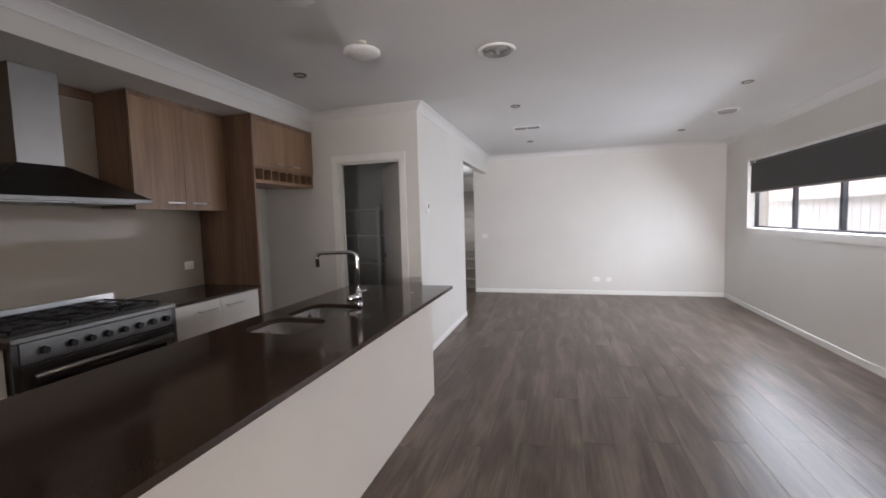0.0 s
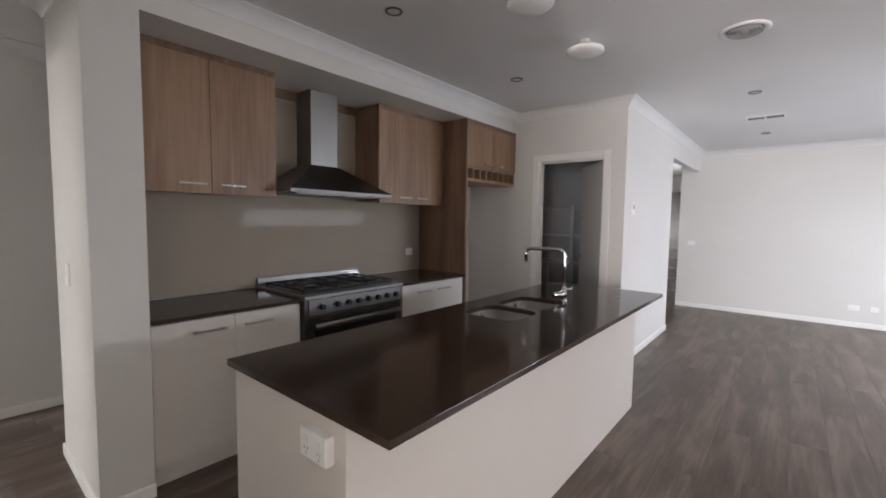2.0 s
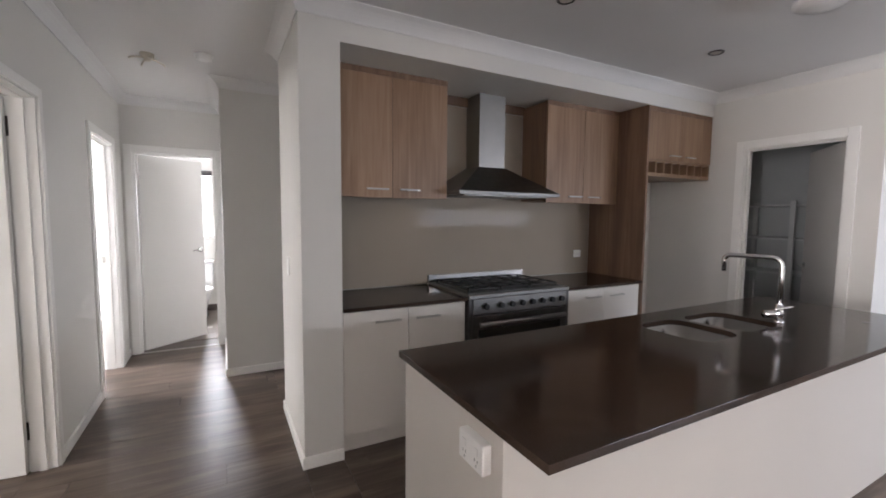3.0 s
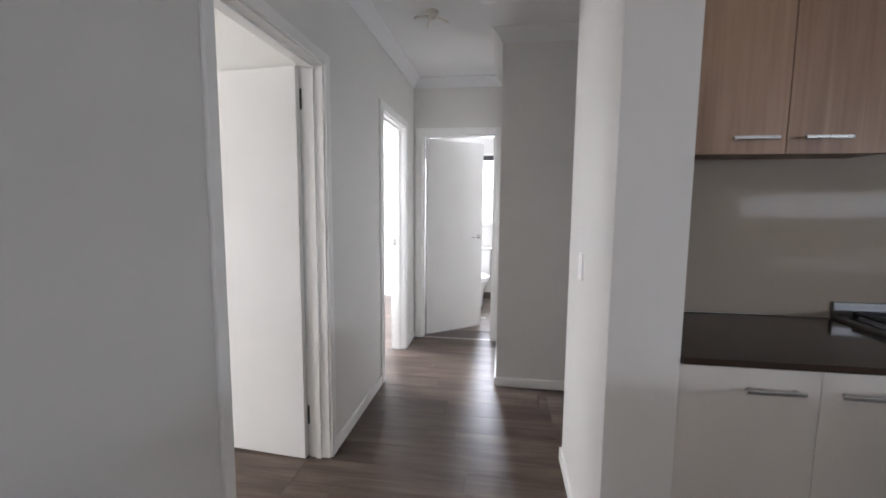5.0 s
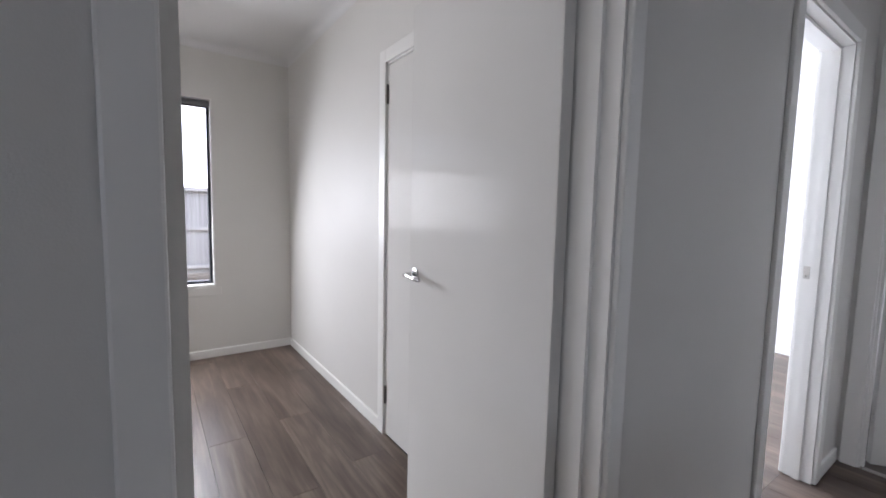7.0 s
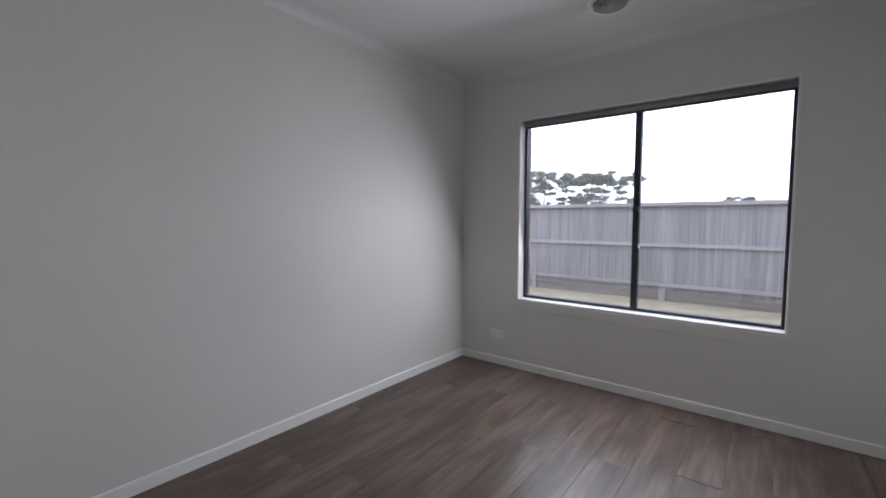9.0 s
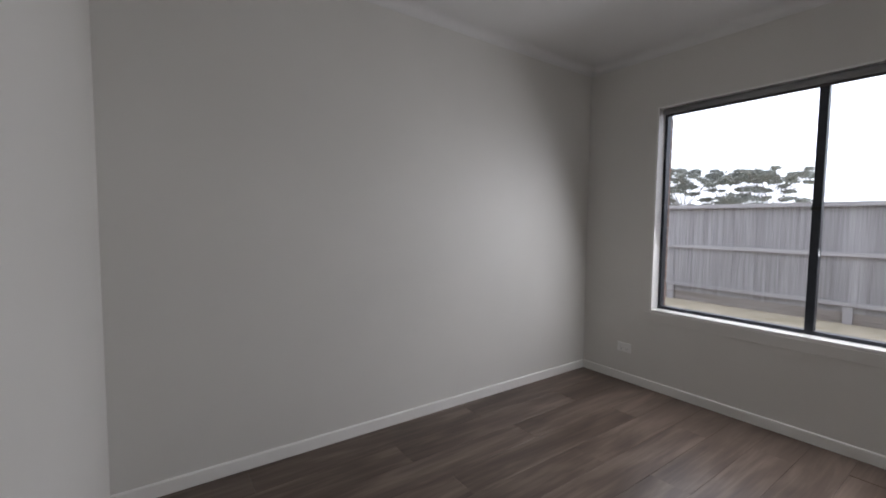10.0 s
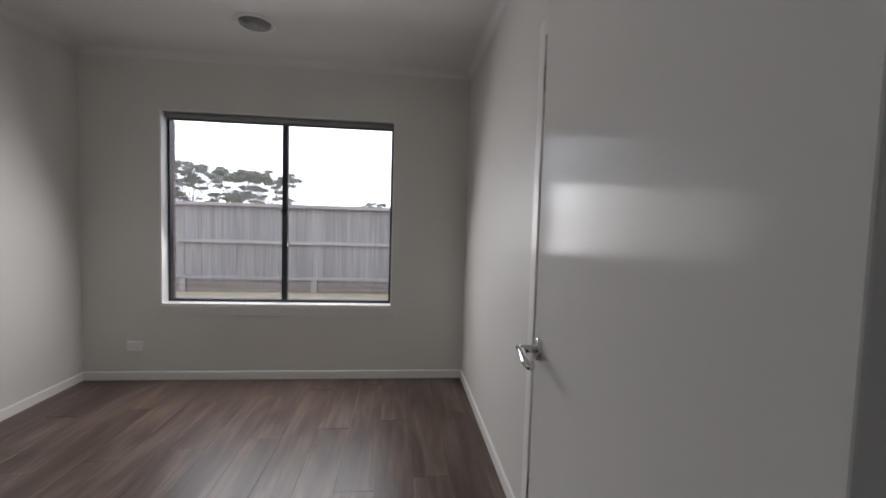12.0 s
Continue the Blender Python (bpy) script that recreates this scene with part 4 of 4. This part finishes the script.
part("pan", lofted([(-0.06, 0.22, 0.11, 0.0), (-0.05, 0.2, 0.10, 0.12), (0.0, 0.22, 0.13, 0.25), (0.03, 0.26, 0.18, 0.36), (0.03, 0.265, 0.185, 0.395)], TLX + 0.42, TLY), "porcelain", wc, smooth=True)
part("seat", lofted([(0.03, 0.262, 0.182, 0.397), (0.03, 0.27, 0.19, 0.405), (0.03, 0.27, 0.19, 0.415), (0.03, 0.25, 0.17, 0.425)], TLX + 0.42, TLY), "plastic", wc, smooth=True)
part("water_valve", cyl(bmesh.new(), (-6.99, TLY + 0.27, 0.22), 0.025, 0.04, "x", 18), "chrome", wc)
fd = solo("floor_drain", boxes((-5.95, -5.87, -0.20, -0.10, 0.0085, 0.011), bevel=0.001), "nickel", "square metal floor drain in the bathroom tiles", "drain")

# ---- stairs ----
st = thing("staircase", (-2.0, 10.0, 0), "carpeted staircase with pale nosings beyond the living room", "staircase")
for i in range(12):
    y = 8.5 + i * 0.26
    part("step", boxes((-2.645, -1.365, y, y + 0.262 if i < 11 else 11.79, i * 0.18 - (0.0 if i == 0 else 0.16), (i + 1) * 0.18)), "carpet", st)
    part("nosing", boxes((-2.645, -1.365, y - 0.012, y + 0.02, (i + 1) * 0.18, (i + 1) * 0.18 + 0.008)), "oak", st)

# ---- outside ----
ground = structure("ground", boxes((-300, 300, -300, 300, -0.6, -0.08)), "soil", "dry bare ground with thin grass", "ground")
structure("path", boxes((-8, 6, -7.75, -4.52, -0.078, -0.06)), "concrete", "pale concrete path along the house", "path")


def fence(name, axis, a0, a1, at, top, base, side, label, width=0.1, mats=("paling", "rail")):
    """A paling fence. side: the way its rails and posts face."""
    f = thing(name, ((a0 + a1) / 2, at, base) if axis == "x" else (at, (a0 + a1) / 2, base), label, "fence")

    def put(pname, p0, p1, q0, q1, z0, z1, mat, sub=f):
        q0, q1 = sorted((at + side * q0, at + side * q1))
        return part(pname, boxes((p0, p1, q0, q1, z0, z1) if axis == "x" else (q0, q1, p0, p1, z0, z1)), mat, sub)
    rng = random.Random(5)
    a, i = a0, 0
    while a < a1:
        w = width + rng.uniform(-0.006, 0.004)
        off = 0.0 if i % 2 else -0.007
        put("paling", a, a + w - 0.002, off - 0.014, off, base + 0.28, top - 0.03 + rng.uniform(-0.008, 0.004), mats[0])
        a, i = a + w * 0.9 + 0.004, i + 1
    for z in (base + 0.37, base + 1.06):
        put("rail", a0, a1, 0.0, 0.04, z, z + 0.055, mats[1])
    put("capping", a0, a1, -0.06, 0.07, top - 0.045, top + 0.015, mats[1])
    p = a0 + 0.75
    while p < a1:
        put("post", p, p + 0.1, 0.0, 0.035, base, base + 0.36, mats[1])
        p += 2.4
    for k in range(3):
        put("plinth_board", a0, a1, -0.03, -0.002 - 0.006 * (k % 2), base + 0.094 * k, base + 0.094 * k + 0.09, mats[2] if len(mats) > 2 else mats[0])
    return f


FENCE_Y = -9.0
fence("paling_fence", "x", -9.0, 9.0, FENCE_Y, 1.60, -0.2, 1, "weathered grey timber paling fence with rails and capping", 0.082, ("paling", "rail", "plinth"))
fence("side_fence", "y", -4.0, 16.0, 4.9, 1.66, -0.2, -1, "pale grey ribbed side fence with capping", 0.12, ("palefence", "palefence"))
nb = thing("neighbour_house", (9.5, 14, -0.2), "cream rendered neighbouring house with dark tiled roof", "house")
part("wall", boxes((7.0, 14.0, 9.5, 19.0, -0.2, 2.9)), "render", nb)
part("roof", boxes((6.4, 14.6, 8.9, 19.6, 2.9, 3.15)), "roof", nb)
part("fascia", boxes((6.38, 6.4, 8.9, 19.6, 2.88, 3.06)), "trim", nb)


def gum_tree(name, x, y, height, spread, seed, label):
    """A gum tree: a forked trunk whose limbs carry flat clumps of small leaves, with gaps between."""
    rng = random.Random(seed)
    t = thing(name, (x, y, -0.2), label, "tree", "distant gum trees")
    trunk = bmesh.new()
    crown_v, crown_f = [], []
    fork = Vector((x, y, height * 0.38))
    rows = [([Vector((x, y, -0.2)), Vector((x + 0.2, y, height * 0.2)), fork], 0.32)]
    tips = []
    for k in range(34):
        a = rng.uniform(0, 6.28)
        r = spread * rng.uniform(0.35, 1.0)
        tip = Vector((x + r * math.cos(a), y + r * math.sin(a), height * (1.0 - 0.55 * rng.random() ** 1.4)))
        mid = fork.lerp(tip, 0.55) + Vector((rng.uniform(-.5, .5), rng.uniform(-.5, .5), rng.uniform(0, 0.6)))
        rows.append(([fork, mid, tip], 0.022))
        tips += [tip, mid.lerp(tip, 0.6) + Vector((rng.uniform(-1, 1), rng.uniform(-1, 1), 0.3))]
    for pts, r in rows:
        piece = tube(pts, r, 7)
        tmp = bpy.data.meshes.new("tmp")
        piece.to_mesh(tmp)
        piece.free()
        trunk.from_mesh(tmp)
        bpy.data.meshes.remove(tmp)
    part("trunk", trunk, "bark", t)
    for tip in tips:
        cr = spread * rng.uniform(0.07, 0.14)
        for _ in range(150):
            d = Vector((rng.gauss(0, 0.5), rng.gauss(0, 0.5), rng.gauss(0, 0.2)))
            c = tip + d * cr
            s = rng.uniform(0.07, 0.15)
            u = Vector((rng.uniform(-1, 1), rng.uniform(-1, 1), rng.uniform(-1, 0.4))).normalized()
            v = u.orthogonal().normalized() * s * 0.55
            i = len(crown_v)
            crown_v += [c - u * s, c + v, c + u * s, c - v]
            crown_f.append((i, i + 1, i + 2, i + 3))
    me = bpy.data.meshes.new("crown")
    me.from_pydata([p - BASE[t] for p in crown_v], [], crown_f)
    me.materials.append(M["leaf"])
    cr = new("crown", me)
    cr.parent = t
    return t


for i, (x, y, h, s) in enumerate(((11.5, -47, 6.6, 3.4), (15.5, -50, 7.2, 3.8), (19.5, -48, 7.4, 3.8), (23.5, -50, 7.6, 4.0), (27.5, -52, 7.6, 4.0), (3.0, -85, 5.6, 3.0), (-8.0, -95, 5.2, 3.0))):
    gum_tree("gum_tree", x, y, h * 0.92, s, 11 + i, "tall gum tree with sparse grey-green crown beyond the fence")


# ---- floor boards, tiles and bricks ----
def plank_mesh(width, length):
    bm = boxes((0, width - 0.0010, 0, length - 0.0010, -0.008, 0.0))
    edges = [e for e in bm.edges if all(abs(v.co.z) < 1e-5 for v in e.verts)]
    bmesh.ops.bevel(bm, geom=edges, offset=0.0006, segments=1, affect="EDGES")
    return finish("plank", bm, "plank")


PW, PL = 0.195, 1.38
# Rooms that the boards run through: x0, x1, y0, y1
AREAS = [(-3.19, -0.159, -4.256, -0.935), (-5.10, 2.88, -0.935, 0.42), (-1.10, 2.88, 0.42, 8.14), (-2.285, -1.10, 0.42, 0.642), (-2.40, -1.10, 0.642, 4.163), (-4.016, -3.12, 0.42, 4.163), (-0.06, 2.88, -4.256, -0.935), (-7.0, -3.90, -4.256, -0.935), (-2.65, -1.10, 6.0, 8.5)]
shared, more = {}, []
near = 0
for x0, x1, y0, y1 in AREAS:
    first = math.floor(x0 / PW)
    for c in range(first, math.ceil(x1 / PW)):
        p, q = max(x0, c * PW), min(x1, (c + 1) * PW)
        if q - p < 0.004:
            continue
        shift = (c * 0.537) % 1.0 * PL
        k = math.floor((y0 - shift) / PL)
        while k * PL + shift < y1:
            r, s = max(y0, k * PL + shift), min(y1, (k + 1) * PL + shift)
            k += 1
            if s - r < 0.004:
                continue
            hidden = (x1 < -3.8 and y0 < -1) or (x0 > -0.1 and y1 < -0.9) or (p > 1.3 and r > 4)
            if hidden or near >= 296:
                more.append((p, q, r, s))
                continue
            near += 1
            key = (round(q - p, 3), round(s - r, 2))
            if key not in shared:
                shared[key] = plank_mesh(*key)
            ob = new("plank", shared[key])
            ob.location, ob.parent = (p, r, 0), floor
rest = bmesh.new()
for p, q, r, s in more:
    box(rest, p, q - 0.0010, r, s - 0.0010, -0.008, 0.0)
ob = part("floor_boards", rest, "plank", floor, "grey-brown oak boards")
ob["kind"] = "stuff"

tile = finish("tile", boxes((0, 0.296, 0, 0.296, 0, 0.008), bevel=0.0012), "tile")
bath_floor = bpy.data.objects["bathroom_floor"]
for i in range(6):
    for j in range(7):
        if -6.985 + i * 0.3 + 0.296 < -5.10 + 0.2:
            ob = new("tile", tile)
            ob.location, ob.parent = (-6.985 + i * 0.272, -0.805 + j * 0.3, 0), bath_floor
            ob.scale = (0.905, 1, 1)

brick = finish("brick", boxes((0, 0.23, 0, 0.118, 0, 0.076), bevel=0.003), "brick")
skin = bpy.data.objects["brickwork_south"]
for k in range(18):
    for x in (BWIN[1] + 0.014, BWIN[0] - 0.014 - 0.23):
        ob = new("brick", brick)
        ob.location, ob.parent = (x, -4.521, 0.57 + k * 0.086), skin
